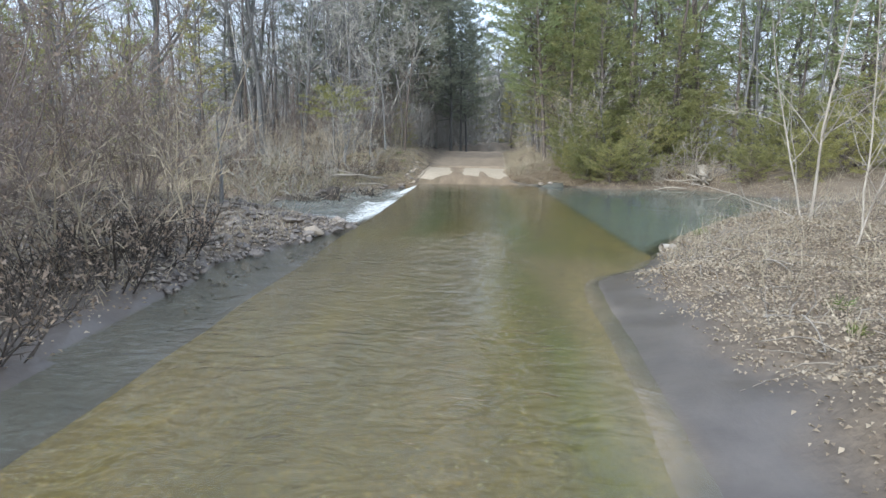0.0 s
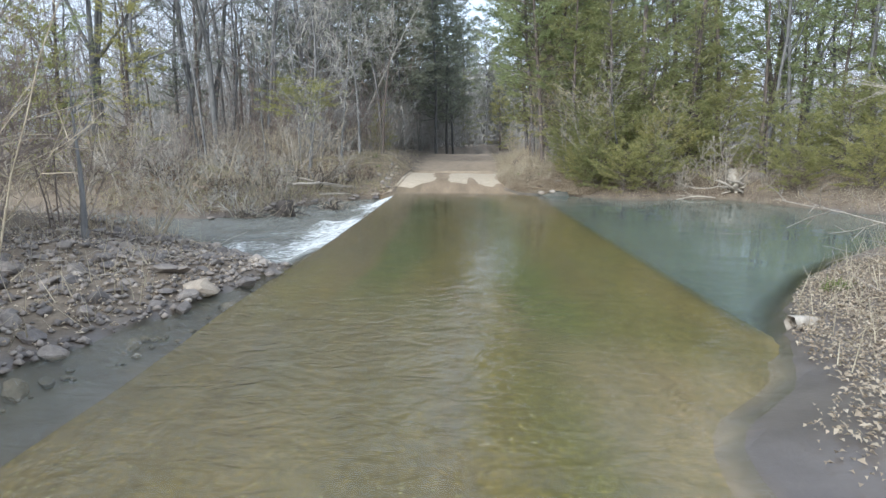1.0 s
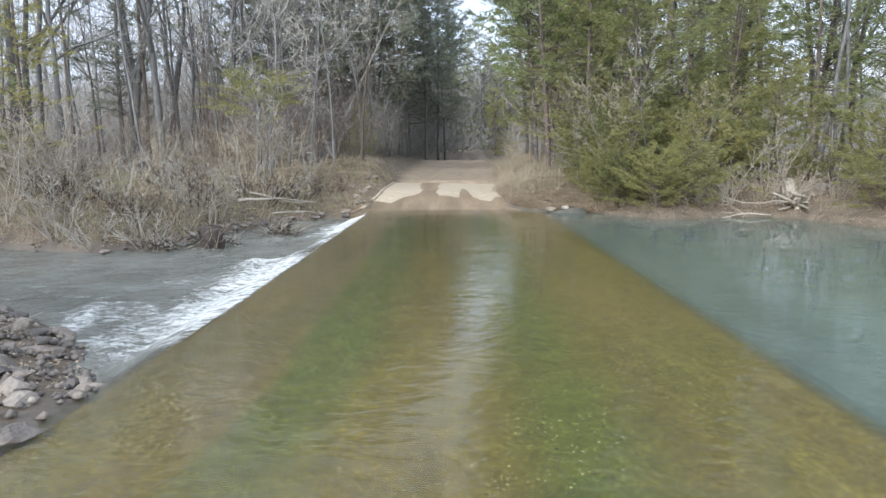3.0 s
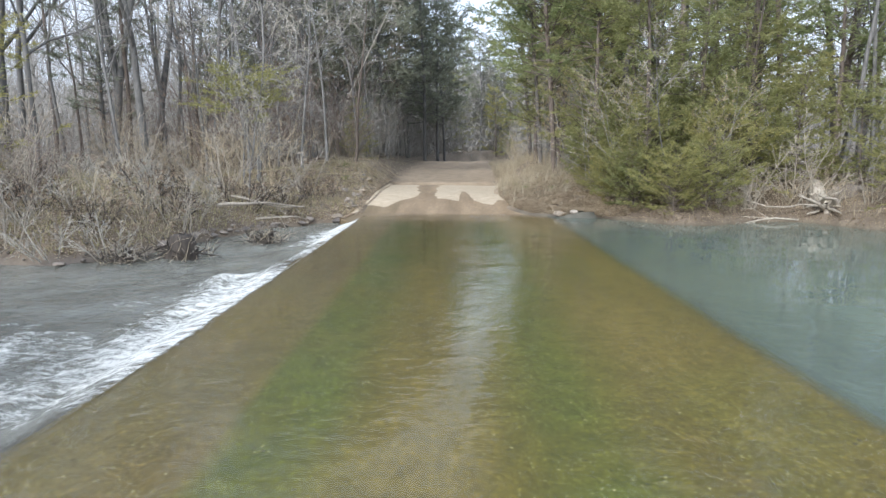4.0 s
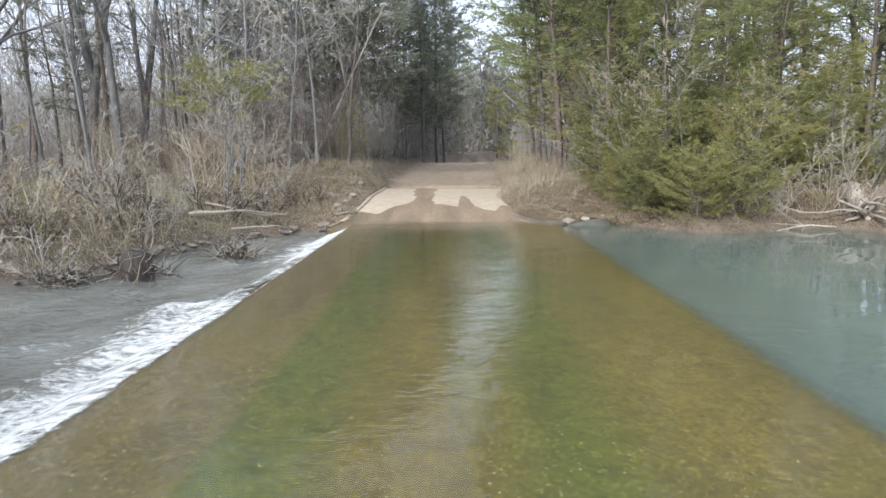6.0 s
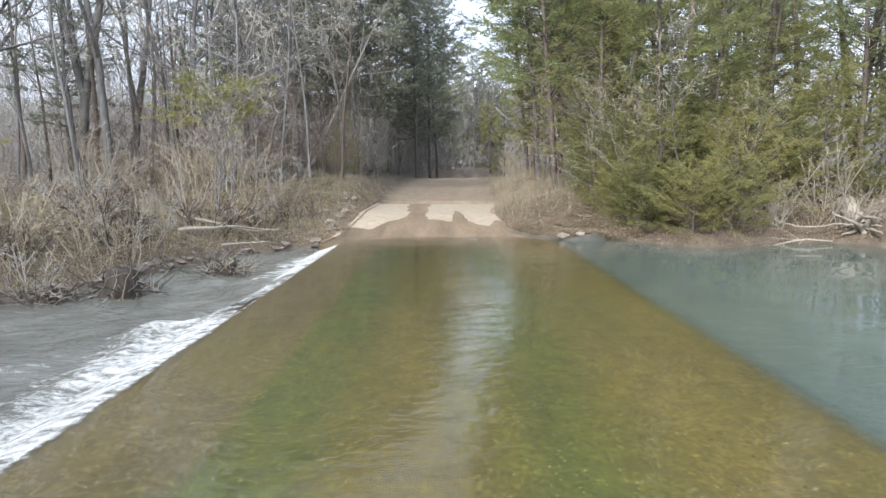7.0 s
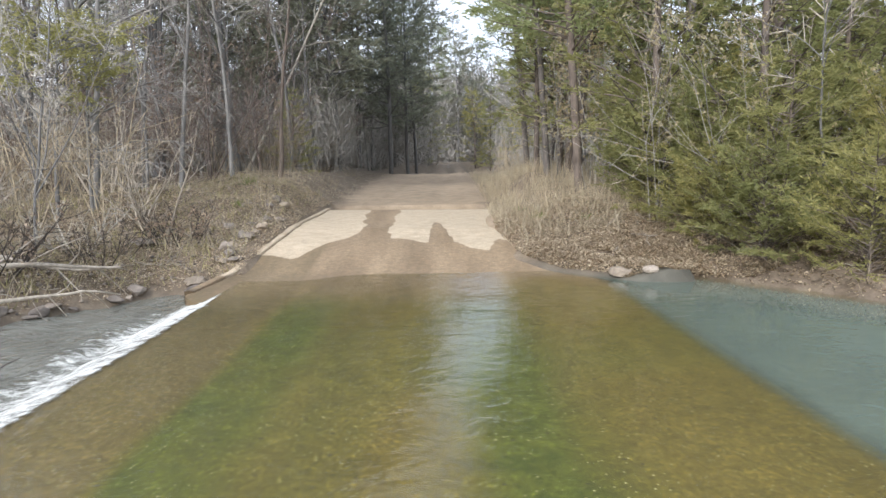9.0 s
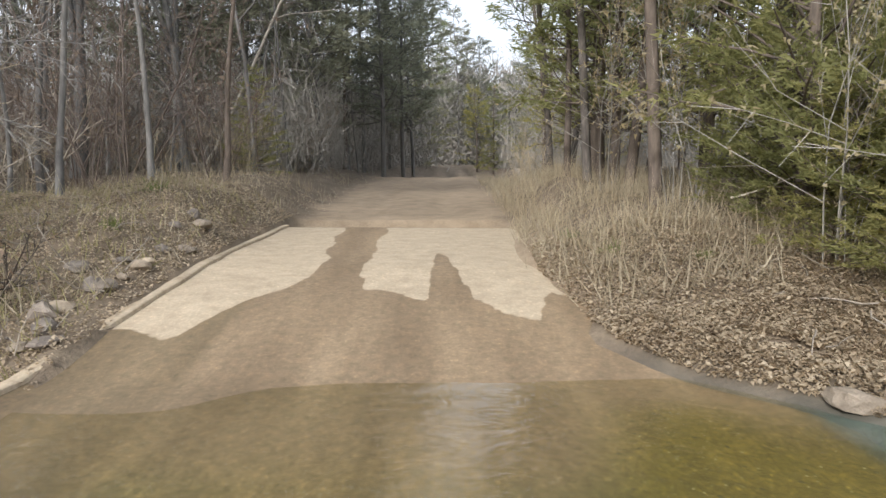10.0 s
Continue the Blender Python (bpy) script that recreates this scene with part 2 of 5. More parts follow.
M_BARK_PALE = bark_material("pale_bark", (0.3, 0.28, 0.24), (0.52, 0.49, 0.42))
M_ROOT = bark_material("wet_root", (0.03, 0.025, 0.02), (0.1, 0.082, 0.066))
M_BARK_RED = bark_material("reddish_bark", (0.085, 0.07, 0.058), (0.185, 0.15, 0.124))
M_THICKET = bark_material("thicket_stem", (0.13, 0.103, 0.088), (0.27, 0.22, 0.187))
M_TWIG = bark_material("grey_twig", (0.22, 0.21, 0.192), (0.42, 0.4, 0.365))
M_TWIG_TAN = bark_material("tan_twig", (0.265, 0.222, 0.15), (0.54, 0.46, 0.325))
M_DEADWOOD = bark_material("bleached_wood", (0.27, 0.235, 0.19), (0.5, 0.45, 0.37))
M_CEDAR = leaf_material("cedar_foliage", (0.185, 0.187, 0.083), (0.31, 0.305, 0.122), (0.47, 0.445, 0.195), 0.62, 0.8)
# darker cedar copy: roadside shade, eased by haze, is mixed into its colour
M_CEDAR_DARK_SHADED = leaf_material("dark_cedar_foliage", (0.125, 0.13, 0.1), (0.225, 0.235, 0.172), (0.34, 0.35, 0.25), 0.5)
# light green, raised further so its colour holds the haze on upper crowns
M_CEDAR_LIGHT_HAZE = leaf_material("light_evergreen_foliage", (0.19, 0.22, 0.1), (0.33, 0.365, 0.165), (0.48, 0.5, 0.255), 0.65, 0.8)
M_SPROUT = leaf_material("sprout_foliage", (0.14, 0.15, 0.065), (0.25, 0.255, 0.1), (0.4, 0.395, 0.18), 0.5, 0.8)
M_PINE = leaf_material("pine_needles", (0.12, 0.15, 0.085), (0.24, 0.285, 0.145), (0.38, 0.415, 0.21), 0.6)
M_WEED = leaf_material("green_weed", (0.08, 0.1, 0.03), (0.15, 0.19, 0.05), (0.24, 0.29, 0.09), 0.35)
M_GRASS = leaf_material("dry_grass", (0.19, 0.155, 0.105), (0.37, 0.31, 0.215), (0.58, 0.5, 0.36), 0.3)
M_OLIVE = leaf_material("olive_grass", (0.17, 0.16, 0.075), (0.33, 0.3, 0.14), (0.5, 0.45, 0.24), 0.35)
M_LITTER = leaf_material("dead_leaf", (0.23, 0.172, 0.114), (0.45, 0.355, 0.245), (0.65, 0.545, 0.4), 0.35)
M_VINELEAF = leaf_material("dry_vine_leaf", (0.2, 0.16, 0.085), (0.37, 0.31, 0.18), (0.55, 0.48, 0.3), 0.4)
M_BROWNLEAF = leaf_material("brown_hanging_leaf", (0.14, 0.1, 0.075), (0.26, 0.195, 0.14), (0.4, 0.315, 0.225), 0.35)


# ---- the plan ----
SLAB_L, SLAB_R, LOW = -2.3, 2.35, -0.22
UPPER = np.array([(-2.3, 10.2), (-2.5, 9.2), (-2.8, 7.5), (-3.3, 6.2), (-3.15, 4.9), (-3.0, 2.5), (-2.6, -1.0), (-1.0, -2.5), (0.6, -1.5),
                  (0.9, 1.9), (1.0, 3.0), (1.06, 4.2), (1.12, 5.3), (1.25, 5.8), (1.62, 6.15), (1.95, 6.5), (2.15, 7.0), (2.7, 8.35), (4.04, 10.2), (6.2, 12.3), (12.0, 13.6),
                  (24.0, 14.0), (60.0, 10.0), (60.0, 17.0), (25.0, 18.5), (14.0, 17.2), (10.2, 17.0), (9.0, 18.6), (8.3, 21.0), (7.6, 22.3), (6.2, 21.8),
                  (4.9, 21.0), (4.0, 22.1), (3.2, 23.1), (2.3, 23.0), (1.4, 24.0), (0.0, 23.9), (-1.2, 23.6), (-2.0, 23.4), (-2.3, 23.2), (-2.32, 21.0), (-2.32, 12.0)])
LOWER = np.array([(-2.25, 12.0), (-2.25, 10.4), (-2.7, 11.0), (-3.4, 12.0), (-4.4, 12.7), (-5.8, 13.8), (-9.0, 14.2), (-20.0, 13.0), (-60.0, 16.0), (-60.0, 24.0), (-20.0, 19.5),
                  (-9.0, 17.8), (-6.9, 16.9), (-5.5, 17.2), (-4.9, 20.0), (-4.4, 21.6), (-3.5, 23.2), (-2.6, 23.3), (-2.25, 23.0), (-2.25, 21.0)])


def rounded(poly, times=2):
    """Corner cutting, so that shores curve."""
    for _ in range(times):
        nxt = np.roll(poly, -1, axis=0)
        poly = np.stack([poly * 0.75 + nxt * 0.25, poly * 0.25 + nxt * 0.75], 1).reshape(-1, 2)
    return poly


UPPER, LOWER = rounded(UPPER), rounded(LOWER)


def sdf(poly, x, y):
    """Signed distance to a polygon, negative inside."""
    best = np.full(x.shape, 1e9)
    inside = np.zeros(x.shape, bool)
    for (ax, ay), (bx, by) in zip(poly, np.roll(poly, -1, axis=0)):
        ex, ey = bx - ax, by - ay
        t = np.clip(((x - ax) * ex + (y - ay) * ey) / (ex * ex + ey * ey), 0, 1)
        best = np.minimum(best, np.hypot(x - ax - t * ex, y - ay - t * ey))
        cross = ((ay > y) != (by > y))
        xi = ax + (y - ay) / (ey if abs(ey) > 1e-9 else 1e-9) * ex
        inside ^= cross & (x < xi)
    return np.where(inside, -best, best)


def vnoise(x, y, seed=0):
    """Smooth value noise, 0 to 1."""
    xi, yi = np.floor(x), np.floor(y)
    fx, fy = x - xi, y - yi
    fx, fy = fx * fx * (3 - 2 * fx), fy * fy * (3 - 2 * fy)

    def lattice(a, b):
        s = np.sin(a * 127.1 + b * 311.7 + seed * 74.7) * 43758.5453
        return s - np.floor(s)
    lo = lattice(xi, yi) * (1 - fx) + lattice(xi + 1, yi) * fx
    hi = lattice(xi, yi + 1) * (1 - fx) + lattice(xi + 1, yi + 1) * fx
    return lo * (1 - fy) + hi * fy


def step(a, b, v):
    t = np.clip((v - a) / (b - a), 0, 1)
    return t * t * (3 - 2 * t)


def slab_z(y):
    return np.interp(y, [-8, 20.2, 21.8, 23.4, 24.9, 26.2, 31, 39, 46, 60, 80], [-0.035, -0.035, -0.03, 0.0, 0.23, 0.34, 0.43, 0.86, 1.1, 0.8, 0.7])


def road_x(y):
    """Centre line of the dirt road past the ford; it bends away behind the crest."""
    return np.interp(y, [22, 32, 36, 46, 60, 75, 95], [-0.4, -0.3, -0.2, 0.0, 2.4, 7.5, 18.0])


def height(x, y):
    x, y = np.asarray(x, float), np.asarray(y, float)
    du, dl = sdf(UPPER, x, y), sdf(LOWER, x, y)
    low = step(0.6, -0.6, dl - du) * step(-1.9, -2.6, x)
    d = np.minimum(du, dl)
    n1, n2, n3 = vnoise(x * 0.25, y * 0.25, 1) - 0.5, vnoise(x * 1.1, y * 1.1, 2) - 0.5, vnoise(x * 3.7, y * 3.7, 3) - 0.5
    out = np.maximum(d, 0)
    near_right = step(9.5, 7.5, y) * step(0.0, 1.0, x)
    steep = 0.45 * (1 - np.exp(-out / 0.7)) + 0.55 * (1 - np.exp(-out / 6.0)) + 0.014 * out
    gentle = 0.18 * np.minimum(out, 0.9) + 0.33 * (1 - np.exp(-np.maximum(out - 0.7, 0) / 1.2)) + 0.02 * out
    gravel = step(-7.5, -5.5, x) * step(-2.0, -2.6, x) * step(13.5, 11.5, y) * step(-2, 2, y)
    bar = 0.3 * (1 - np.exp(-out / 1.0)) + 0.03 * out
    bank = steep * (1 - near_right) + gentle * near_right
    bank = bank * (1 - gravel) + bar * gravel
    bank = bank + step(0.1, 2.0, out) * (n1 * 0.5 + n2 * 0.22) + step(0.0, 0.6, out) * n3 * 0.09
    bed = -0.12 - 0.5 * (1 - np.exp(np.minimum(d, 0) / 0.9)) + n2 * 0.1
    z = np.where(d > 0, bank, bed) + LOW * low * np.exp(-out / 3.0)
    z = np.where((d <= 0) & (low < 0.5), np.minimum(z, np.maximum(-0.14, 0.3 * d)), z)
    # the slab's own bed
    on = (x > SLAB_L - 0.02) & (x < SLAB_R) & (d <= 0) & (y > -3)
    z = np.where(on, np.where(x > 0, np.maximum(-0.3, np.where(y < 7.2, 0.22, 0.6) * d), -0.3), z)
    # the road, cut into the bank
    side = x - road_x(y)
    half = np.interp(y, [22, 31, 36, 46, 60], [1.75, 1.95, 2.2, 2.9, 2.3])
    w = step(half + 1.2, half - 0.1, np.abs(side)) * step(22.8, 24.2, y)
    crown = slab_z(y) + 0.02 + n3 * 0.03 - 0.05 * np.exp(-((np.abs(side) - 0.75) / 0.28) ** 2) * step(31, 33, y)
    z = z * (1 - w) + crown * w
    edge = np.interp(y, [22.4, 23.0, 23.5, 24.0, 26.0, 31.0], [2.6, 2.3, 1.75, 1.4, 1.2, 1.5]) + 0.3 * (vnoise(y * 1.7, y * 0, 4) - 0.5)
    lap = np.clip(slab_z(y) + 0.42 * (x - edge), slab_z(y) - 0.25, slab_z(y) + 0.16)
    over = (y > 22.6) & (y < 31) & (x > SLAB_L - 0.05)
    z = np.where(over & (x < edge + 0.75), lap, z)
    back = step(-2.0, -5.0, y) * step(3.2, 2.0, np.abs(x))
    z = z * (1 - back) + (0.1 + n3 * 0.04) * back
    return z


def link_mesh(name, verts, faces, mat, parent=None, label="", smooth=True, attrs=None):
    me = bpy.data.meshes.new(name)
    verts = np.asarray(verts, np.float32)
    if isinstance(faces, np.ndarray):
        me.vertices.add(len(verts))
        me.vertices.foreach_set("co", verts.ravel())
        k = faces.shape[1]
        me.loops.add(faces.size)
        me.loops.foreach_set("vertex_index", faces.ravel().astype(np.int32))
        me.polygons.add(len(faces))
        me.polygons.foreach_set("loop_start", np.arange(0, faces.size, k, dtype=np.int32))
        me.update(calc_edges=True)
    else:
        me.from_pydata([tuple(v) for v in verts], [], faces)
    me.validate()
    if smooth:
        me.polygons.foreach_set("use_smooth", np.ones(len(me.polygons), bool))
    for key, vals in (attrs or {}).items():
        me.attributes.new(key, "FLOAT", "POINT").data.foreach_set("value", np.asarray(vals, np.float32))
    if mat:
        me.materials.append(mat)
    ob = new(name, me)
    if parent:
        ob.parent = parent
    if label:
        ob["label"] = label
    return ob


def grid_faces(nx, ny):
    i = np.arange(nx * ny).reshape(ny, nx)
    return np.stack([i[:-1, :-1], i[:-1, 1:], i[1:, 1:], i[1:, :-1]], -1).reshape(-1, 4)


def axis(lo, hi, fine, far, growth=1.18):
    a = list(np.arange(lo, hi + 1e-6, fine))
    s, v = fine, hi
    while v < far[1]:
        s *= growth
        v += s
        a.append(v)
    s, v = fine, lo
    front = []
    while v > far[0]:
        s *= growth
        v -= s
        front.append(v)
    return np.array(front[::-1] + a)


# ---- ground, slab, water ----
gx, gy = axis(-13, 13, 0.2, (-900, 900)), axis(-4, 36, 0.2, (-600, 1500))
X, Y = np.meshgrid(gx, gy)
Z = height(X, Y)
du, dl = sdf(UPPER, X, Y), sdf(LOWER, X, Y)
dd = np.minimum(du, dl)
side = np.abs(X - road_x(Y))
# holds dirt colour back before the crest, darkening that stretch of road
leafy = 0.6 * step(36.5, 38.5, Y) * step(44.6, 43.8, Y)
dirt = (1 - leafy) * step(2.3, 1.6, side + 0.5 * (vnoise(X * 2, Y * 2, 9) - 0.5)) * step(24, 25, Y) + step(2.6, 1.6, np.abs(X)) * step(-3, -4, Y)
# last term: mud colour on the near left bank, also standing in for shade
mud = step(0.85, 0.35, dd + 0.3 * (vnoise(X * 2, Y * 2, 5) - 0.5)) * step(9.0, 7.5, Y) * step(0, 0.5, X) + 0.7 * step(0.24, 0.06, dd) * (1 - 0.7 * step(18, 20, Y)) + 0.9 * step(1.0, 0.4, dd + 0.4 * (vnoise(X * 2, Y * 2, 6) - 0.5)) * step(7.0, 5.0, Y) * step(0, -0.5, X)
shoal = step(0.02, -0.1, dd) * step(0, 0.4, X) * step(8.5, 7.0, Y)
gutter = step(0.35, 0.0, dd) * step(-2.1, -2.35, X) * step(10.5, 9.0, Y)
dirt, mud = dirt + 0.8 * shoal, np.maximum(mud * (1 - 0.8 * shoal), gutter)
ground = link_mesh("ground", np.stack([X, Y, Z], -1).reshape(-1, 3), grid_faces(len(gx), len(gy)), M_GROUND,
                   attrs={"dirt": np.clip(dirt, 0, 1).ravel(), "mud": np.clip(mud, 0, 1).ravel(), "bed": (step(0.05, -0.25, dd) * (1 - np.maximum(shoal, gutter))).ravel()})
tagged(ground, "leaf-littered woodland ground with brown muddy creek banks", "ground", kind="structure")

ford = tagged(new("ford_road"), "concrete low-water ford slab, algae-stained where flooded, dry and pale on its ramp", "road", kind="structure")


def dry_mask(x, y):
    n = (vnoise(x * 3, y * 1.5, 11) - 0.5) * 0.5 + (vnoise(x * 7, y * 4, 12) - 0.5) * 0.12
    low = np.interp(x, [-2.2, -1.88, -1.5, -1.15, -0.75, -0.55, 0.05, 0.3, 0.45, 0.7, 0.95, 1.15], [24.25, 24.1, 24.95, 25.6, 26.6, 25.3, 25.0, 26.2, 24.95, 24.6, 24.45, 25.2]) + n * 0.5
    m = step(-0.12, 0.12, y - low) * step(30.05, 29.85, y)
    t1 = np.interp(y, [24, 31], [-0.85, -1.0])
    w1 = np.interp(y, [24, 26, 31], [0.34, 0.22, 0.36])
    m = m * step(w1 - 0.06, w1 + 0.06, np.abs(x - t1 + n * 0.3))
    w2 = np.interp(y, [24, 25.2, 26.6, 27.4], [0.3, 0.2, 0.1, 0.0])
    m = m * np.where(w2 > 0.01, step(w2 - 0.05, w2 + 0.05, np.abs(x - 0.22 + n * 0.2)), 1)
    return m


def flare(y):
    """The slab widens downstream at the ramp's foot."""
    return 0.34 * np.clip((24.9 - y) / 2.5, 0, 1) * step(21.7, 22.4, y)


def slab_panel(y0, y1):
    xs, ys = np.linspace(SLAB_L - 0.1, SLAB_R, 62), np.linspace(y0 + 0.002, y1 - 0.002, max(3, int((y1 - y0) / 0.08)))
    PX, PY = np.meshgrid(xs, ys)
    PZ = slab_z(PY) + 0.01 * (PX / 2.3) * step(22, 23.5, PY) * -1.2 + 0.005 * (vnoise(PX * 1.3, PY * 1.3, 21) - 0.5) + 0.018 * (vnoise(PX * 1.1, PY * 0.9, 23) - 0.5) * step(21.6, 22.6, PY) * step(24.6, 23.6, PY)
    PX = PX - flare(PY) * step(-1.2, SLAB_L, PX)
    edge = (np.arange(len(xs)) == 0) | (np.arange(len(xs)) == len(xs) - 1)
    PZ = PZ - 0.015 * edge[None, :]
    PX = PX + 0.05 * (vnoise(PY * 1.4, PY * 0.3, 22) - 0.5) * edge[None, :]
    nx, ny = len(xs), len(ys)
    top = np.stack([PX, PY, PZ], -1).reshape(-1, 3)
    rim = np.concatenate([np.arange(nx), np.arange(1, ny) * nx + nx - 1, (ny - 1) * nx + np.arange(nx - 2, -1, -1), np.arange(ny - 2, 0, -1) * nx])
    low = top[rim].copy()
    low[:, 2] -= 0.35
    k = len(rim)
    hi, base = len(top) + np.arange(k), len(top) + k + np.arange(k)
    sidef = np.stack([hi, base, np.roll(base, -1), np.roll(hi, -1)], -1)
    verts = np.concatenate([top, top[rim], low])
    x, y = verts[:, 0], verts[:, 1]
    drift = np.interp(y, [6, 10, 14, 21], [-1.9, -1.35, -1.38, -1.5]) + 0.06 * (vnoise(y * 1.3, y * 0, 33) - 0.5)
    n = vnoise(x * 2, y * 0.6, 31)
    green = 1.1 * step(drift - 0.04, drift + 0.1, x) * np.exp(-(np.maximum(x - drift - 0.35, 0) / 0.35) ** 2) * step(7, 11, y) + np.exp(-((x - 0.6) / 0.4) ** 2) * 0.9 + 0.3 * step(0.55, 0.8, n)
    green = green * step(23.0, 21.5, y)
    bar = step(21.7, 22.5, y + (n - 0.5) * 0.8) * step(23.6, 23.2, y) * step(1.1, 0.5, x)
    tan = step(8.2, 6.6, y + (n - 0.5)) * step(0.3, 0.75, x)
    silt = step(10.0, 6.8, y) * step(0.9, 0.1, x - 0.1 * (y - 4) + (n - 0.5) * 0.8) * step(-0.3, 0.3, n - 0.2)
    return link_mesh("slab", verts, np.concatenate([grid_faces(nx, ny), sidef]), M_CONCRETE, ford,
                     attrs={"dry": dry_mask(x, y), "under": step(22.75, 21.3, y + (n - 0.5) * 0.8 - 0.9 * step(0.6, 1.2, x)) * step(23.3, 22.9, y) * (1 - 0.6 * tan), "green": np.clip(green, 0, 1), "silt": np.maximum.reduce([silt * 0.7, 0.3 * bar, 0.6 * step(drift + 0.06, drift - 0.08, x) * step(8, 11, y)])})


for a, b in ((-8.0, 20.75), (20.75, 30.0)):
    slab_panel(a, b)


def kerb_strip():
    """Low raised lip along the ramp's downstream side."""
    ys = np.arange(22.4, 30.05, 0.2)
    prof = [(-0.11, -0.35), (-0.108, 0.035), (-0.1, 0.045), (0.03, 0.045), (0.04, 0.036), (0.045, -0.1)]
    verts = []
    for y in ys:
        j = 0.07 * (vnoise(np.array(y * 2.0), np.array(0.0), 41) - 0.5)
        fade = float(step(22.0, 23.4, y))
        j -= float(flare(y))
        verts += [(SLAB_L - 0.03 + px * 0.75 + j, y, float(slab_z(y)) + (pz if pz < 0 else pz * fade + 0.002)) for px, pz in prof]
    k = len(prof)
    faces = [(i * k + j, i * k + j + 1, (i + 1) * k + j + 1, (i + 1) * k + j) for i in range(len(ys) - 1) for j in range(k - 1)]
    faces += [tuple(range(k)), tuple(range((len(ys) - 1) * k + k - 1, (len(ys) - 1) * k - 1, -1))]
    verts = np.array(verts)
    return link_mesh("kerb", verts, faces, M_CONCRETE, ford, attrs={"dry": 0.62 * step(22.6, 23.4, verts[:, 1]), "under": np.zeros(len(verts)), "green": np.zeros(len(verts)), "silt": np.zeros(len(verts))})


kerb_strip()


def clip_grid(xs, ys, keep):
    """Quads of a grid whose corners satisfy keep."""
    GX, GY = np.meshgrid(xs, ys)
    ok = keep(GX, GY)
    f = grid_faces(len(xs), len(ys))
    f = f[ok.ravel()[f].any(axis=1)]
    used = np.unique(f)
    remap = np.full(GX.size, -1)
    remap[used] = np.arange(len(used))
    return GX.ravel()[used], GY.ravel()[used], remap[f]


# pool and flooded slab: one level sheet
wx, wy, wf = clip_grid(np.concatenate([np.arange(-3.7, SLAB_L, 0.1), np.arange(SLAB_L, 12, 0.12), np.arange(12, 62, 1.0)]), np.arange(-3.2, 25.2, 0.12),
                       lambda x, y: (sdf(UPPER, x, y) < 0.5) & ((x >= SLAB_L + 0.05) | (y < 10.3)))
shore = -sdf(UPPER, wx, wy)
murk = step(SLAB_R - 0.28, SLAB_R + 0.02, wx) * (0.74 + 0.22 * step(SLAB_R, SLAB_R + 1.5, wx)) * step(0.0, 0.3, shore)
murk = np.maximum(murk, 0.02 + 0.03 * step(22.6, 21.4, wy))
left_gutter = step(-2.25, -2.5, wx) * 0.12
rip = 0.15 + 0.15 * vnoise(wx * 0.9, wy * 0.7, 52) + 0.85 * (0.2 + 1.2 * vnoise(wx * 0.9, wy * 0.7, 53)) * step(10.5, 7.0, wy) * step(0.9, -0.1, wx - 0.05 * (wy - 4)) + 0.12 * step(21.0, 23.5, wy) * step(2.0, 1.0, wx) - 0.2 * step(2.4, 3.6, wx)
lipfall = step(SLAB_L + 0.1, SLAB_L, wx) * step(10.4, 11.0, wy) * step(22.3, 21.8, wy)
water = link_mesh("water", np.stack([wx, wy, 0.006 * (vnoise(wx * 2, wy * 3, 51) - 0.5) - 0.02 * lipfall], -1), wf, M_WATER,
                  attrs={"murk": np.maximum(murk, left_gutter), "foam": 0.85 * step(SLAB_L + 0.1, SLAB_L, wx) * step(11.2, 12.4, wy) * step(22.2, 21.6, wy), "ripple": rip})
tagged(water, "shallow clear creek water over the slab, teal pool upstream", "water", kind="structure")

def jump_shape(x, y):
    """The standing wave below the lip."""
    return np.exp(-(((x + 2.95) * 0.75 + (y - 15.9) * 0.65) / 0.75) ** 2 - (((x + 2.95) * 0.65 - (y - 15.9) * 0.75) / 0.3) ** 2)


# the spill over the slab's edge and the riffle below it
sx = np.concatenate([[SLAB_L, SLAB_L - 0.05, SLAB_L - 0.11, SLAB_L - 0.18], np.arange(SLAB_L - 0.26, -14, -0.09), np.arange(-14, -62, -1.0)])
lx, ly, lf = clip_grid(sx, np.arange(9.4, 24.4, 0.09), lambda x, y: ((sdf(LOWER, x, y) < 0.35) & (y > 9.9)))
out = SLAB_L - lx
fall = np.interp(out, [0.0, 0.11, 0.26, 0.44, 0.6, 0.8], [-0.018, -0.035, -0.09, -0.17, LOW - 0.01, LOW])
chop = step(0.2, 0.5, out) * ((vnoise(lx * 3.2, ly * 2.2, 61) - 0.5) * 0.07 + (vnoise(lx * 7, ly * 9, 62) - 0.5) * 0.05) * (0.5 + 0.5 * np.exp(-out / 1.6))
hump = 0.1 * jump_shape(lx, ly) + 0.05 * np.exp(-((out - 0.75 - 0.25 * (vnoise(ly * 0.8, ly * 0, 63) - 0.5)) / 0.2) ** 2) * step(22.5, 21, ly)
along = np.interp(ly, [10.5, 11.5, 13.0, 16.0, 16.9, 18.6, 19.8, 22.0, 22.6], [0.0, 0.75, 0.88, 0.8, 0.55, 0.6, 1.05, 1.15, 0.35]) * (0.8 + 0.4 * vnoise(ly * 1.8, ly * 0, 67))
foam = along * np.exp(-(np.maximum(out - 0.22, 0) / np.interp(ly, [12, 15.5, 16.6, 17.4, 18.6, 19.6, 21.5, 22.5], [1.15, 1.1, 0.8, 0.3, 0.34, 0.75, 0.7, 0.5])) ** 2)
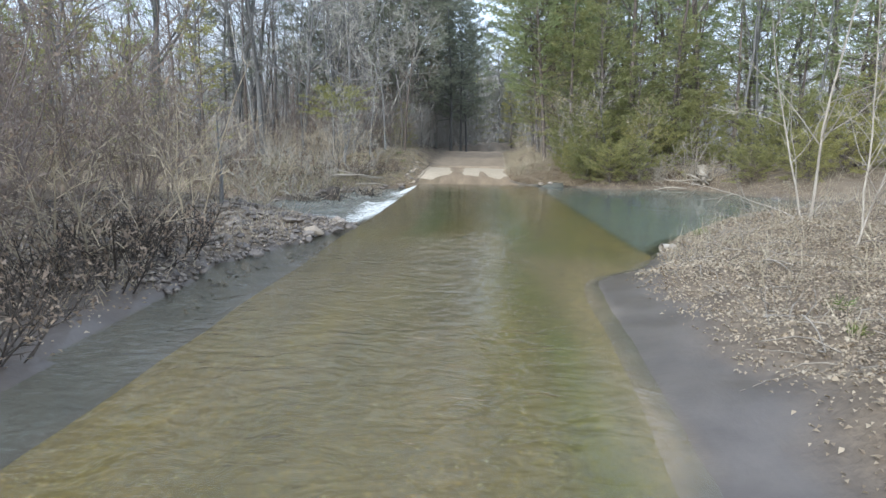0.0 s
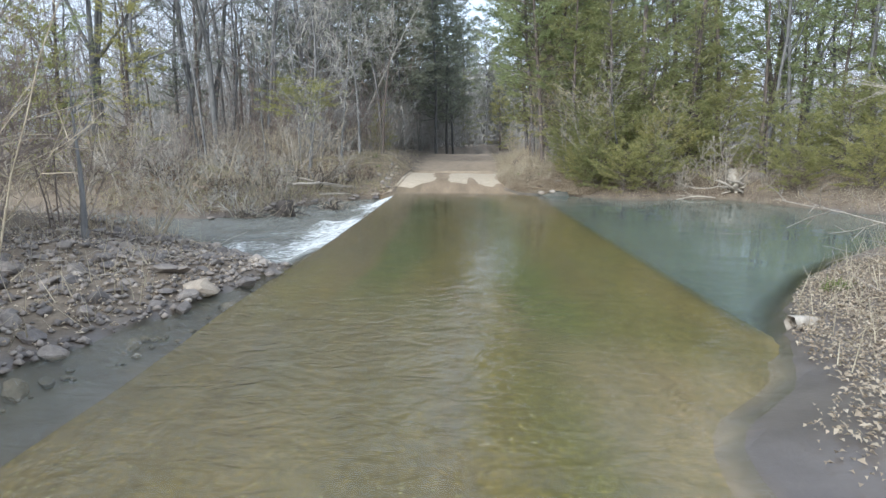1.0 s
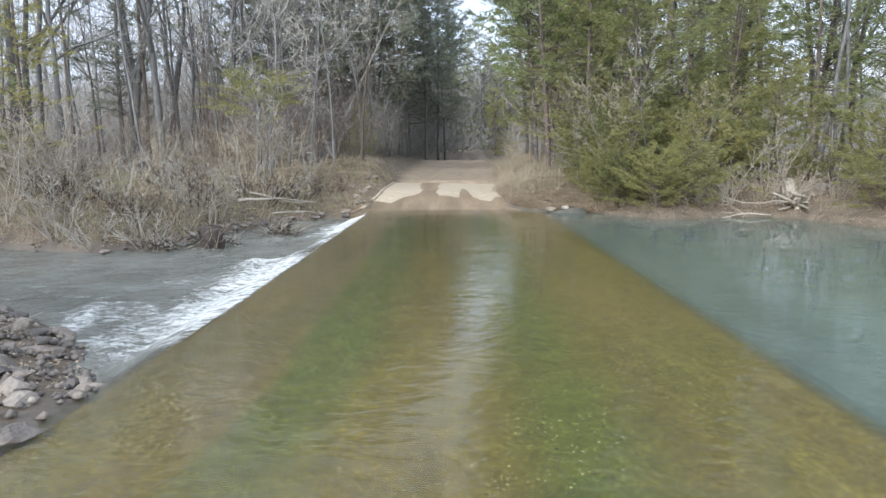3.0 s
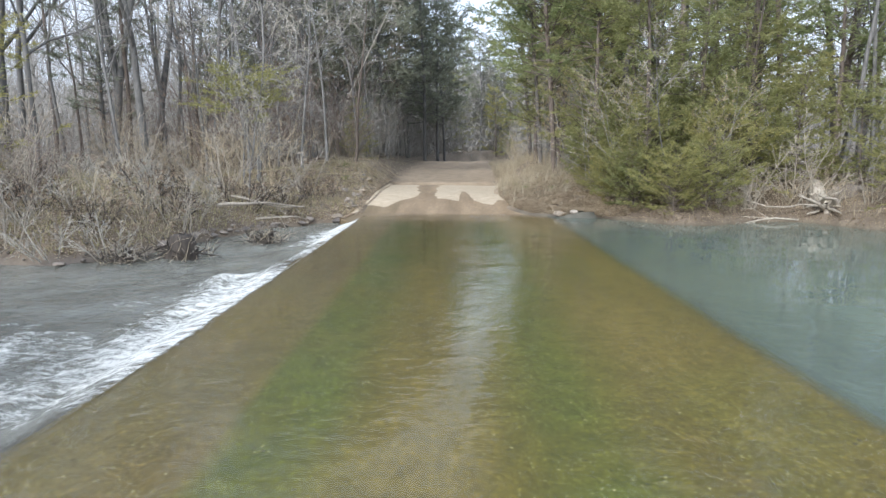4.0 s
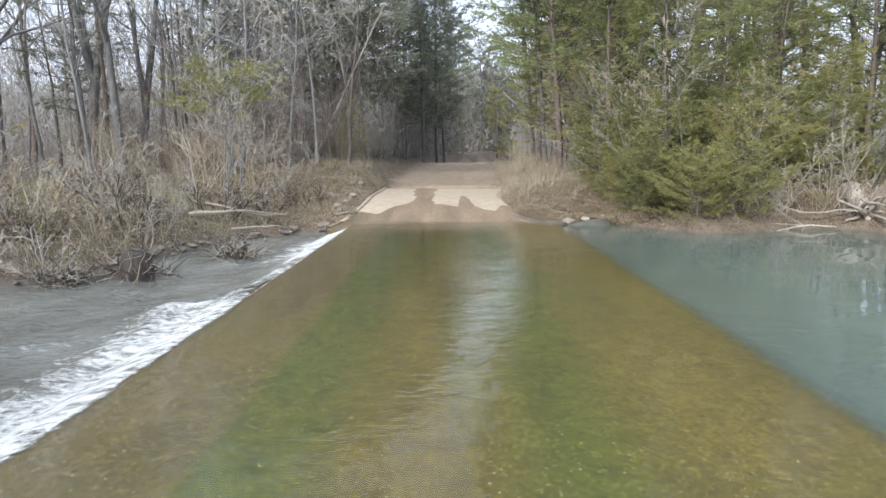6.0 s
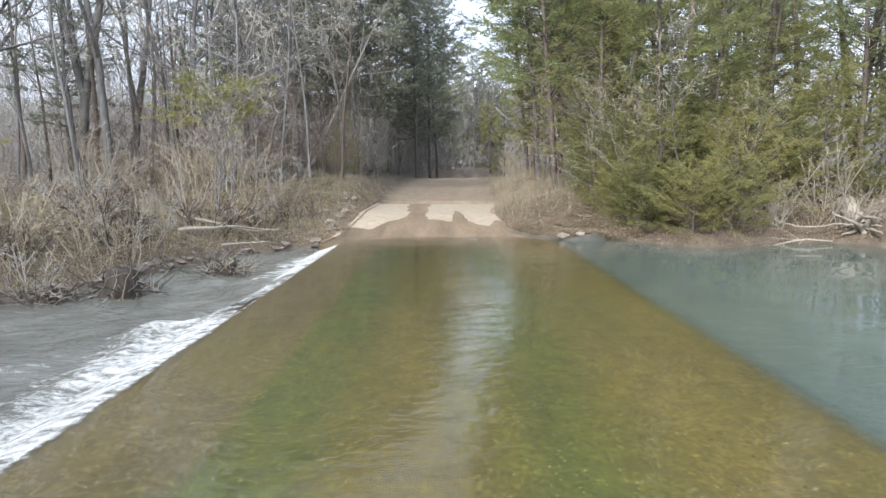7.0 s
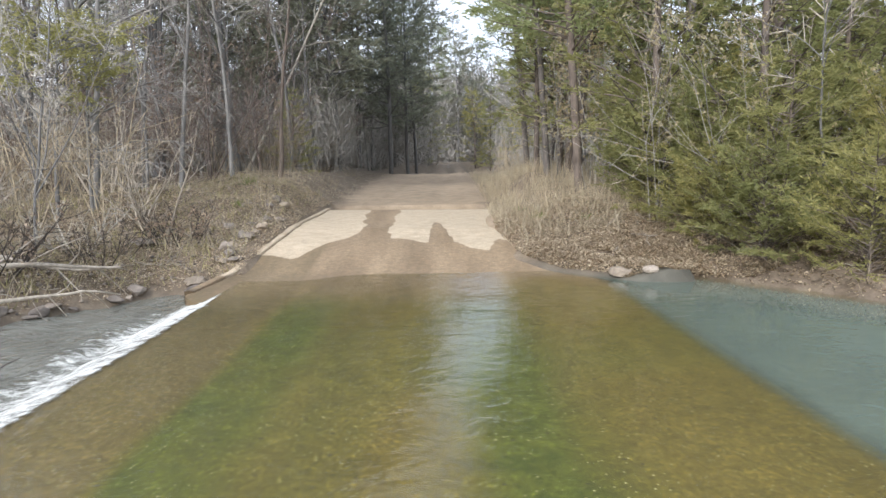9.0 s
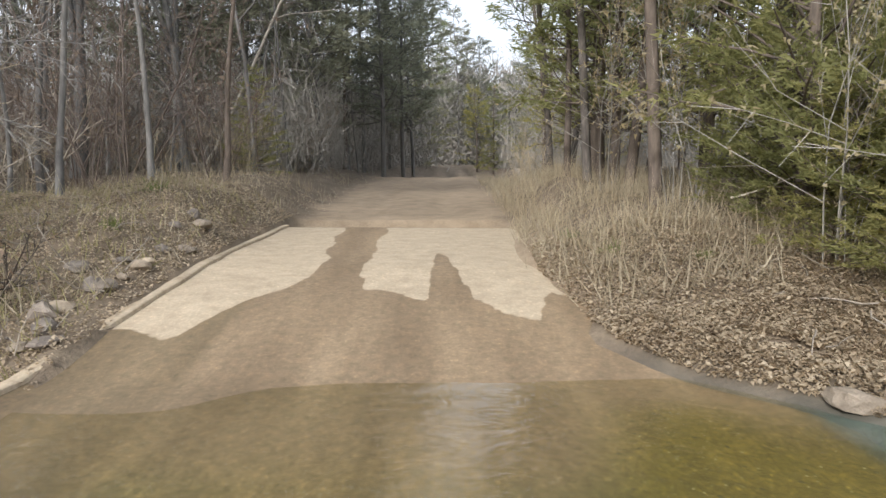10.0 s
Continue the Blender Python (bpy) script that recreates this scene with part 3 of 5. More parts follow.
second = np.exp(-((out - 0.62 - 0.12 * (vnoise(ly * 1.1, ly * 0, 63) - 0.5)) / 0.1) ** 2) * step(17.5, 19.5, ly) * step(22.4, 21.5, ly)
jump = jump_shape(lx, ly)
streak = np.exp(-((out - 1.55 - 0.25 * (ly - 12.5)) / 0.3) ** 2) * step(10.8, 11.6, ly) * step(14.5, 13.2, ly)
patches = 0.96 * step(0.4, 0.6, vnoise(lx * 1.3, ly * 2.6, 65)) * np.exp(-out / 3.6) * (0.55 + 0.45 * step(17.0, 15.0, ly))
crest = (0.5 + 0.5 * vnoise(ly * 1.6, ly * 0, 69)) * np.exp(-(np.maximum(out - 0.16 - 0.14 * vnoise(ly * 2.5, ly * 0, 68), 0) / 0.18) ** 2) * step(11.2, 12.4, ly) * step(22.2, 21.6, ly)
foam = np.maximum.reduce([foam, crest, second * 0.9, jump * 1.0, streak * 0.85, patches])
foam = np.where(out < 0.0, 0, foam) * step(10.5, 11.6, ly + 0.6 * (vnoise(lx * 2, ly, 66) - 0.5))
low_water = link_mesh("water", np.stack([lx, ly, fall + chop + hump], -1), lf[:, ::-1], M_RIFFLE,
                      attrs={"murk": 0.1 + 0.65 * step(0.02, 0.2, out), "foam": foam, "ripple": np.full(len(lx), 1.9)})
tagged(low_water, "white-foamed water spilling off the slab into a riffle", "water", kind="structure")


# ---- plants: builders ----
class Tubes:
    """Collects tapered tubes into one mesh."""

    def __init__(self):
        self.v, self.f, self.n = [], [], 0

    def add(self, pts, radii, sides):
        pts = np.asarray(pts)
        tang = np.gradient(pts, axis=0)
        tang /= np.linalg.norm(tang, axis=1)[:, None] + 1e-9
        ref = np.array([0.0, 0.0, 1.0]) if abs(tang[0][2]) < 0.8 else np.array([1.0, 0.0, 0.0])
        a = np.cross(tang, ref)
        a /= np.linalg.norm(a, axis=1)[:, None] + 1e-9
        b = np.cross(tang, a)
        th = np.arange(sides) * 2 * np.pi / sides
        ring = a[:, None, :] * np.cos(th)[None, :, None] + b[:, None, :] * np.sin(th)[None, :, None]
        self.v.append((pts[:, None, :] + ring * np.asarray(radii)[:, None, None]).reshape(-1, 3))
        m = len(pts)
        i = (np.arange(m - 1)[:, None] * sides + np.arange(sides)[None, :])
        j = (np.arange(m - 1)[:, None] * sides + (np.arange(sides)[None, :] + 1) % sides)
        self.f.append(np.stack([i, j, j + sides, i + sides], -1).reshape(-1, 4) + self.n)
        self.n += m * sides

    def twig(self, rng, p, q, r):
        """A thin tapered twig, too fine to need a full tube."""
        s = np.cross(q - p, rng.normal(0, 1, 3))
        s = s / (np.linalg.norm(s) + 1e-9) * r
        self.v.append(np.array([p - s, p + s, q + s * 0.4, q - s * 0.4]))
        self.f.append(np.arange(4)[None, :] + self.n)
        self.n += 4

    def mesh(self):
        return np.concatenate(self.v), np.concatenate(self.f)


def unit(v):
    return v / (np.linalg.norm(v) + 1e-9)


def stem(rng, base, way, length, radius, segs, wander=0.12, lift=0.0, tip=0.25):
    pts, d = [np.array(base, float)], unit(np.array(way, float))
    for _ in range(segs):
        d = unit(d + rng.normal(0, wander, 3) + np.array([0, 0, lift]))
        pts.append(pts[-1] + d * length / segs)
    return np.array(pts), radius * np.linspace(1, tip, segs + 1)


def around(rng, d, angle):
    """A direction at that angle from d, turned at random about it."""
    side_ = unit(np.cross(d, rng.normal(0, 1, 3)))
    return unit(d * math.cos(angle) + side_ * math.sin(angle))


def branch_out(rng, tubes, pts, radii, counts, level, spread, lift, shrink, start=0.25, thin=0.006):
    if level >= len(counts):
        return
    total = np.linalg.norm(pts[-1] - pts[0])
    for _ in range(counts[level]):
        s = start + (1 - start) * rng.random() ** 0.8
        k = s * (len(pts) - 1)
        i = min(int(k), len(pts) - 2)
        p = pts[i] + (pts[i + 1] - pts[i]) * (k - i)
        d = unit(pts[i + 1] - pts[i])
        length = total * shrink * (1.15 - 0.65 * s) * rng.uniform(0.7, 1.25)
        r = max(thin, radii[i] * 0.55)
        last = level == len(counts) - 1
        if last and level > 0:
            e = unit(around(rng, d, radians(rng.uniform(*spread))) + np.array([0, 0, lift]))
            tubes[min(level, len(tubes) - 1)].twig(rng, p, p + e * length, r * 0.9)
            continue
        bp, br = stem(rng, p, around(rng, d, radians(rng.uniform(*spread))), length, r, (4 if len(counts) > 2 else 2) if level == 0 else 3 if level == 1 and len(counts) > 3 else 1, 0.16, lift, 0.35)
        tubes[min(level, len(tubes) - 1)].add(bp, np.maximum(br, thin * 0.7), 4 if level == 0 and len(counts) > 3 else 3)
        branch_out(rng, tubes, bp, br, counts, level + 1, spread, lift, shrink, 0.15, thin)


def thing(name, label, category, group=""):
    return tagged(new(name), label, category, group)


def bare_tree(seed, tall, radius, counts=(11, 6, 6, 3), lean=(0, 0), fork=0, spread=(25, 60), shrink=0.42, start=0.3, bark=None, twig=None, label="", thin=0.007, lift=0.06, name="bare_tree"):
    rng = np.random.default_rng(seed)
    root = thing(name, label, "tree", "bare woodland trees")
    trunk, crown = Tubes(), Tubes()
    pts, radii = stem(rng, (0, 0, -0.25), (lean[0], lean[1], 1), tall, radius, 9, 0.05, 0.02, 0.16)
    radii[0] *= 1.35
    trunk.add(pts, radii, 7)
    stems = [(pts, radii)]
    for _ in range(fork):
        i = rng.integers(2, 5)
        p2, r2 = stem(rng, pts[i], around(rng, unit(pts[i + 1] - pts[i]), radians(rng.uniform(18, 35))), tall * rng.uniform(0.5, 0.7), radii[i] * 0.7, 7, 0.07, 0.08, 0.15)
        trunk.add(p2, r2, 6)
        stems.append((p2, r2))
    for p, r in stems:
        branch_out(rng, [trunk, crown], p, r, counts, 0, spread, lift, shrink, start, thin)
    v, f = trunk.mesh()
    link_mesh("trunk", v, f, bark or M_BARK_GREY, root)
    v, f = crown.mesh()
    link_mesh("crown", v, f, twig or M_TWIG, root)
    return root


def blades(rng, centres, ways, length, width, per, splay=0.7, droop=0.0):
    """Many narrow three-cornered sprigs round the centres."""
    n = len(centres) * per
    c = np.repeat(centres, per, axis=0)
    d = np.repeat(ways, per, axis=0) + rng.normal(0, splay, (n, 3))
    d[:, 2] -= droop
    d /= np.linalg.norm(d, axis=1)[:, None] + 1e-9
    s = np.cross(d, rng.normal(0, 1, (n, 3)))
    s /= np.linalg.norm(s, axis=1)[:, None] + 1e-9
    ln = length * rng.uniform(0.6, 1.4, (n, 1))
    w = width * rng.uniform(0.6, 1.4, (n, 1))
    c = c + rng.normal(0, length * (0.35 if per > 1 else 0.12), (n, 3))
    v = np.stack([c - s * w, c + s * w, c + d * ln], 1).reshape(-1, 3)
    return v, np.arange(n * 3).reshape(-1, 3)


def evergreen(seed, tall, wide, low=0.05, limbs=60, twigs=14, per=8, length=0.15, width=0.022, mat=None, bark=None, shape="cone", label="", droop=0.2, name="cedar_tree", rise=0.25, spray=0.5, splay=0.4, tip=0.45):
    """An evergreen: a tapered trunk, limbs, and flat sprays of small pointed leaves along side twigs."""
    rng = np.random.default_rng(seed)
    root = thing(name, label, "tree", "evergreen trees")
    trunk = Tubes()
    pts, radii = stem(rng, (0, 0, -0.2), (rng.normal(0, 0.03), rng.normal(0, 0.03), 1), tall, (0.008 if tall > 11.0 else 0.012) * tall, 8, 0.03, 0.03, 0.12)
    trunk.add(pts, radii, 7)
    ps, ds, ls = [], [], []
    for _ in range(limbs):
        s = low + (1 - low) * rng.random() ** 0.85
        k = s * (len(pts) - 1)
        i = min(int(k), len(pts) - 2)
        p = pts[i] + (pts[i + 1] - pts[i]) * (k - i)
        q = (s - low) / (1 - low)
        reach = wide * ((1 - q) ** 0.75 * 0.95 + 0.1 if shape == "cone" else math.sin(math.pi * min(1, 0.12 + 0.85 * q)) ** 0.7)
        reach *= rng.uniform(tip, 1.2)
        th = rng.uniform(0, 2 * np.pi)
        d = np.array([math.cos(th), math.sin(th), rise + rng.normal(0, 0.2)])
        bp, br = stem(rng, p, d, reach + 0.15, max(0.012, radii[i] * 0.3), 4, 0.12, 0.03, 0.3)
        trunk.add(bp, br, 3)
        m = max(3, int(twigs * (0.35 + reach / wide)))
        u = 0.3 + 0.7 * rng.random(m) ** 0.75
        u[0] = 1.0
        kk = u * 4
        ii = np.minimum(kk.astype(int), 3)
        ahead = unit(bp[-1] - bp[0])
        across = unit(np.cross(ahead, [0, 0, 1.0]))
        ang = rng.uniform(0.25, 1.15, m) * rng.choice([-1, 1], m)
        ang[0] = 0
        w = ahead * np.cos(ang)[:, None] + across * np.sin(ang)[:, None] + rng.normal(0, 0.16, (m, 3))
        w[:, 2] -= droop * rng.uniform(-0.3, 1.3, m)
        ps.append(bp[ii] + (bp[ii + 1] - bp[ii]) * (kk - ii)[:, None])
        ds.append(w / np.linalg.norm(w, axis=1)[:, None])
        ls.append(spray * rng.uniform(0.5, 1.2, m) * (1.15 - 0.5 * u))
    v, f = trunk.mesh()
    link_mesh("trunk", v, f, bark or M_BARK_RED, root)
    c, d, ln = (np.repeat(np.concatenate(a), per, axis=0) for a in (ps, ds, ls))
    along = rng.uniform(0.05, 1.0, (len(c), 1))
    c = c + d * ln[:, None] * along + rng.normal(0, 0.05 * spray, c.shape)
    v, f = blades(rng, c, d, length, width, 1, splay)
    link_mesh("crown", v, f, mat or M_CEDAR, root, smooth=False)
    return root


def shrub(seed, tall, stems, wide, counts=(5, 3), mat=None, label="", thin=0.005, radius=0.014, name="bare_shrub", leaves=0, leaf_mat=None, leaf=0.09):
    rng = np.random.default_rng(seed)
    root = thing(name, label, "shrub", "bankside brush")
    ends = []
    for _ in range(stems):
        t = Tubes()
        th, tilt = rng.uniform(0, 2 * np.pi), rng.random() ** 0.7 * wide
        p, r = stem(rng, (math.cos(th) * 0.3 * rng.random(), math.sin(th) * 0.3 * rng.random(), -0.1), (math.cos(th) * tilt, math.sin(th) * tilt, 1), tall * rng.uniform(0.5, 1.1), radius * rng.uniform(0.6, 1.2), 5, 0.1, 0.0, 0.3)
        t.add(p, r, 3)
        branch_out(rng, [t], p, r, counts, 0, (20, 65), 0.05, 0.42, 0.15, thin)
        v, f = t.mesh()
        link_mesh("stem", v, f, mat or M_TWIG_TAN, root)
        ends.append(v)
    if leaves:
        v = np.concatenate(ends)
        pick = v[rng.integers(0, len(v), leaves)]
        pick = pick[pick[:, 2] > tall * 0.15]
        lv, lf2 = blades(rng, pick, np.tile([[0, 0, -0.3]], (len(pick), 1)), leaf, leaf * 0.25, 2, 1.0)
        link_mesh("foliage", lv, lf2, leaf_mat or M_BROWNLEAF, root, "withered brown leaves", smooth=False)
    return root


def plant(ob, x, y, turn=0.0, size=1.0, sink=0.0, flip=1.0):
    z = float(height(np.array([x]), np.array([y]))[0]) - sink
    m = pose(x, y, z, 0, 0, turn)
    return m @ Matrix.Diagonal((size * flip, size, size, 1))


used = set()


def put(ob, x, y, turn=0.0, size=1.0, label="", sink=0.0):
    """Set the first one in place, copies after it."""
    m = plant(ob, x, y, turn, 1.0, sink)
    if ob.name not in used:
        used.add(ob.name)
        c = ob
        c.matrix_world = m
    else:
        c = copy_thing(ob, m)
    c.scale = (size, size, size)
    if label:
        c["label"] = label
    return c


# ---- woods ----
rng = np.random.default_rng(7)
BARE = [
    bare_tree(11, 13.0, 0.15, (12, 6, 5, 6), fork=1, bark=M_BARK_DARK, label="tall bare dark-barked tree with spreading twigs, in leaf litter"),
    bare_tree(12, 12.0, 0.11, (12, 6, 5, 6), bark=M_BARK_GREY, label="slender bare grey tree with fine twigs, in leaf litter"),
    bare_tree(13, 14.0, 0.18, (10, 5, 5, 6), fork=2, bark=M_BARK_DARK, spread=(35, 75), label="forked bare oak with crooked dark limbs, in leaf litter"),
    bare_tree(14, 11.0, 0.08, (14, 5, 4, 6), bark=M_BARK_GREY, shrink=0.3, start=0.4, label="thin straight bare tree with short branches, in leaf litter"),
]
POLES = [
    bare_tree(21, 9.0, 0.06, (11, 4, 6), bark=M_BARK_DARK, shrink=0.25, start=0.3, label="thin bare pole-like sapling in dense woodland"),
    bare_tree(22, 8.0, 0.05, (11, 4, 6), bark=M_BARK_GREY, shrink=0.28, start=0.25, label="thin grey bare sapling in dense woodland"),
    bare_tree(23, 10.0, 0.09, (10, 5, 6), bark=M_BARK_RED, shrink=0.28, start=0.4, lean=(0.08, 0.0), label="leaning brown bare sapling in dense woodland"),
]
PALE = [
    bare_tree(31, 7.5, 0.045, (17, 7, 4, 4), fork=0, lift=0.0, bark=M_BARK_GREY, twig=M_BARK_PALE, shrink=0.45, start=0.2, spread=(45, 85), lean=(0.14, -0.05), label="pale-barked bare young tree with fine spreading branches", thin=0.008),
    bare_tree(32, 4.4, 0.024, (13, 7, 4), fork=3, lift=0.03, spread=(35, 80), bark=M_BARK_GREY, twig=M_BARK_PALE, shrink=0.4, start=0.15, label="pale multi-stemmed bare sapling on the bank", thin=0.005),
]
CEDAR = [
    evergreen(41, 8.5, 2.3, 0.03, 110, 12, 8, 0.15, 0.02, label="yellow-green cedar with dense drooping foliage"),
    evergreen(42, 7.0, 2.4, 0.0, 105, 12, 8, 0.15, 0.02, label="bushy yellow-green cedar, foliage down to the ground"),
    evergreen(43, 10.5, 2.4, 0.12, 115, 12, 8, 0.15, 0.02, label="tall green cedar with ragged crown and reddish trunk"),
]
CEDAR_LOW = evergreen(44, 2.5, 1.7, 0.0, 85, 10, 12, 0.1, 0.014, shape="round", label="low olive-green evergreen bush at the water's edge", name="evergreen_bush", spray=0.42, droop=0.0, rise=0.4)
CEDAR_UP = evergreen(50, 3.4, 1.35, 0.0, 75, 10, 11, 0.1, 0.014, label="upright young yellow-green cedar on the bank", spray=0.4, rise=0.35)
OVERHANG = evergreen(58, 12.0, 2.9, 0.23, 150, 15, 8, 0.15, 0.022, M_CEDAR_LIGHT_HAZE, shape="round", label="wide-crowned cedar hanging over the road's edge, vines on its trunk", spray=0.6)
SPROUT = evergreen(59, 3.5, 1.5, 0.55, 60, 15, 10, 0.085, 0.011, M_SPROUT, M_BARK_GREY, shape="round", label="yellow-green evergreen sapling top among bare brush", spray=0.4)
AIRY = [
    evergreen(49, 9.5, 2.3, 0.18, 85, 9, 7, 0.17, 0.02, M_CEDAR_LIGHT_HAZE, label="open-crowned green cedar with light showing through"),
    evergreen(57, 8.0, 2.6, 0.22, 75, 9, 7, 0.17, 0.02, M_CEDAR_LIGHT_HAZE, shape="round", label="thin-crowned evergreen with light showing through"),
]
DARK = [
    evergreen(45, 15.5, 2.9, 0.17, 150, 11, 7, 0.22, 0.03, M_CEDAR_DARK_SHADED, M_BARK_DARK, label="dark grey-green cedar in shade beside the road", spray=0.7, shape="round"),
    evergreen(46, 13.5, 2.6, 0.2, 130, 11, 7, 0.22, 0.03, M_CEDAR_DARK_SHADED, M_BARK_DARK, label="shaded dark cedar with bare lower trunk", spray=0.7, shape="round"),
]
PINE = [
    evergreen(47, 15.0, 2.6, 0.4, 75, 9, 9, 0.28, 0.016, M_PINE, M_BARK_PINE, shape="round", label="tall pine with long bare trunk and open green crown", name="pine_tree", rise=0.3, splay=0.7),
    evergreen(48, 13.0, 2.3, 0.3, 75, 9, 9, 0.28, 0.016, M_PINE, M_BARK_PINE, shape="round", label="green pine with straight trunk in mixed woodland", name="pine_tree", rise=0.3, splay=0.7),
]
BRUSH = [
    shrub(51, 2.1, 8, 1.0, (6, 4), M_DEADWOOD, "tangled pale leafless brush on the creek bank", 0.008, 0.026),
    shrub(52, 1.6, 9, 0.9, (6, 5), M_TWIG_TAN, "low tangle of dry brown stems on the bank", leaves=60),
    shrub(53, 2.4, 7, 0.45, (8, 5), M_TWIG_TAN, "upright grey leafless shrub on the bank"),
    shrub(54, 1.2, 9, 1.5, (5, 4), M_BARK_PALE, "pale dead briar tangle on the bank", 0.008, 0.02),
]
CLUMP = shrub(57, 0.75, 16, 1.2, (6, 4), M_ROOT, "dark root-bound brown thicket clump at the waterline", 0.005, 0.013, leaves=160, leaf=0.05)
VINES = shrub(56, 3.5, 7, 0.3, (7, 4), M_TWIG, "dry leafy vines climbing the bankside cedars", 0.004, 0.011, "vine_tangle", leaves=800, leaf_mat=M_VINELEAF, leaf=0.055)
BROWN = shrub(55, 3.2, 9, 0.45, (9, 6), M_THICKET, "reddish-brown thicket with clinging dead leaves and vines", leaves=260, leaf=0.055)

# right bank: cedars in a wall behind the pool
for k, x, y, turn, size in ((2, 6.0, 29.8, 40, 0.85), (0, 4.9, 24.2, 0, 0.8), (2, 3.9, 25.9, 100, 0.72), (1, 6.4, 24.9, 30, 0.75), (0, 8.0, 25.6, 200, 0.7),
                            (2, 3.9, 32.4, 210, 0.9), (2, 4.2, 35.2, 140, 0.95), (2, 5.3, 39.0, 10, 0.95),
                            (0, 7.2, 46.0, 10, 1.0), (1, 8.0, 31.6, 15, 0.8), (2, 20.0, 21.5, 15, 0.6), (2, 6.9, 35.0, 60, 1.0),
                            (0, 4.4, 74.0, 30, 0.9), (2, 6.0, 76.0, 90, 0.8), (1, 8.4, 68.0, 10, 1.0), (2, 6.8, 54.0, 100, 1.0), (1, -0.4, 68.0, 10, 1.1)):
    put(CEDAR[k], x, y, turn, size)
put(OVERHANG, 3.1, 27.8, 0, 1.0)
put(OVERHANG, 3.6, 30.6, 140, 1.1)
put(OVERHANG, 3.9, 33.4, 250, 1.05, "wide-crowned cedar in the wood's edge beside the road")
for x, y, turn, size in ((3.9, 23.4, 0, 0.5), (4.3, 24.5, 40, 0.8), (4.15, 22.65, 130, 0.55), (4.0, 25.9, 100, 0.75), (4.7, 26.8, 170, 0.9), (4.75, 21.7, 60, 0.55), (5.6, 22.0, 220, 0.6), (10.2, 18.6, 130, 0.6), (9.2, 20.3, 190, 0.5), (6.3, 23.2, 20, 0.8), (5.2, 24.4, 100, 0.85), (7.5, 24.2, 310, 0.85), (9.9, 21.6, 40, 0.7),
                         (11.6, 19.4, 270, 0.75), (13.6, 19.0, 20, 0.7), (5.6, 26.2, 90, 1.0), (11.8, 21.8, 60, 0.95), (14.6, 20.2, 130, 0.95)):
    put(CEDAR_LOW, x, y, turn, size)
for x, y, turn, size in ((4.6, 25.3, 0, 0.75), (3.9, 23.9, 80, 0.5), (4.4, 22.9, 10, 0.75), (4.2, 26.4, 200, 0.7), (6.6, 24.6, 60, 0.85), (8.6, 24.0, 130, 0.9), (9.6, 23.0, 200, 0.8), (10.7, 20.9, 20, 0.85), (7.4, 26.0, 300, 1.0), (12.7, 20.6, 80, 0.95), (4.2, 27.2, 150, 0.8), (9.4, 25.8, 40, 1.1), (16.0, 19.6, 10, 1.0), (3.7, 25.0, 30, 0.5)):
    put(CEDAR_UP, x, y, turn, size)
for k, x, y, turn, size in ((0, 7.0, 28.4, 0, 0.85), (1, 9.0, 27.6, 70, 0.9), (0, 11.0, 26.4, 130, 0.85), (1, 13.0, 25.0, 200, 0.9), (0, 15.2, 23.6, 260, 0.9), (1, 17.4, 23.6, 10, 1.0), (0, 10.4, 30.2, 310, 1.0), (1, 13.8, 29.0, 50, 1.1), (0, 17.0, 27.4, 90, 1.1),
                            (1, 20.4, 25.0, 140, 1.1), (0, 4.9, 30.4, 20, 0.9), (1, 6.2, 33.2, 60, 1.1), (0, 22.0, 27.0, 60, 1.2), (1, 3.3, 34.0, 60, 1.0), (0, 8.4, 29.6, 160, 1.1), (1, 12.0, 28.2, 250, 1.15), (0, 15.6, 26.0, 20, 1.1), (1, 11.0, 32.6, 100, 1.3), (0, 18.6, 29.8, 200, 1.25)):
    put(AIRY[k], x, y, turn, size)
for x, y, turn, size in ((3.7, 25.0, 0, 0.9), (3.3, 27.6, 100, 1.15), (3.7, 28.8, 200, 1.2), (4.3, 23.3, 300, 0.85), (5.9, 22.9, 60, 0.8), (3.2, 30.5, 20, 1.1)):
    put(VINES, x, y, turn, size)
# tall trunks and pines behind the cedars
for k, x, y, size in ((0, 7.6, 38.0, 0.95), (1, 10.5, 33.0, 1.0), (0, 13.5, 30.5, 1.0), (1, 16.8, 29.0, 1.05), (0, 19.5, 31.0, 1.1), (1, 12.5, 37.5, 1.1), (0, 23.5, 29.5, 1.1), (1, 9.2, 45.0, 1.1), (0, 11.5, 54.0, 1.0), (1, 14.0, 62.0, 0.9), (1, 3.2, 31.8, 0.92), (1, 3.4, 36.5, 0.95), (0, 5.0, 28.2, 0.9), (0, 5.2, 42.0, 1.0), (0, 8.8, 31.0, 0.85), (1, 12.0, 28.4, 0.85), (0, 15.2, 26.8, 0.85),
                      (1, -3.5, 66.0, 0.9), (0, 0.2, 74.0, 0.9), (1, 13.5, 74.0, 1.0)):
    put(PINE[k], x, y, rng.uniform(0, 360), size)
for x, y, size in ((11.2, 31.4, 0.9), (16.2, 33.5, 1.0), (21.8, 29.8, 0.9), (6.6, 42.0, 0.9), (18.6, 36.0, 1.0), (24.0, 33.0, 1.0), (27.0, 27.0, 1.0), (7.6, 33.4, 0.9)):
    put(BARE[int(rng.integers(0, 4))], x, y, rng.uniform(0, 360), size)

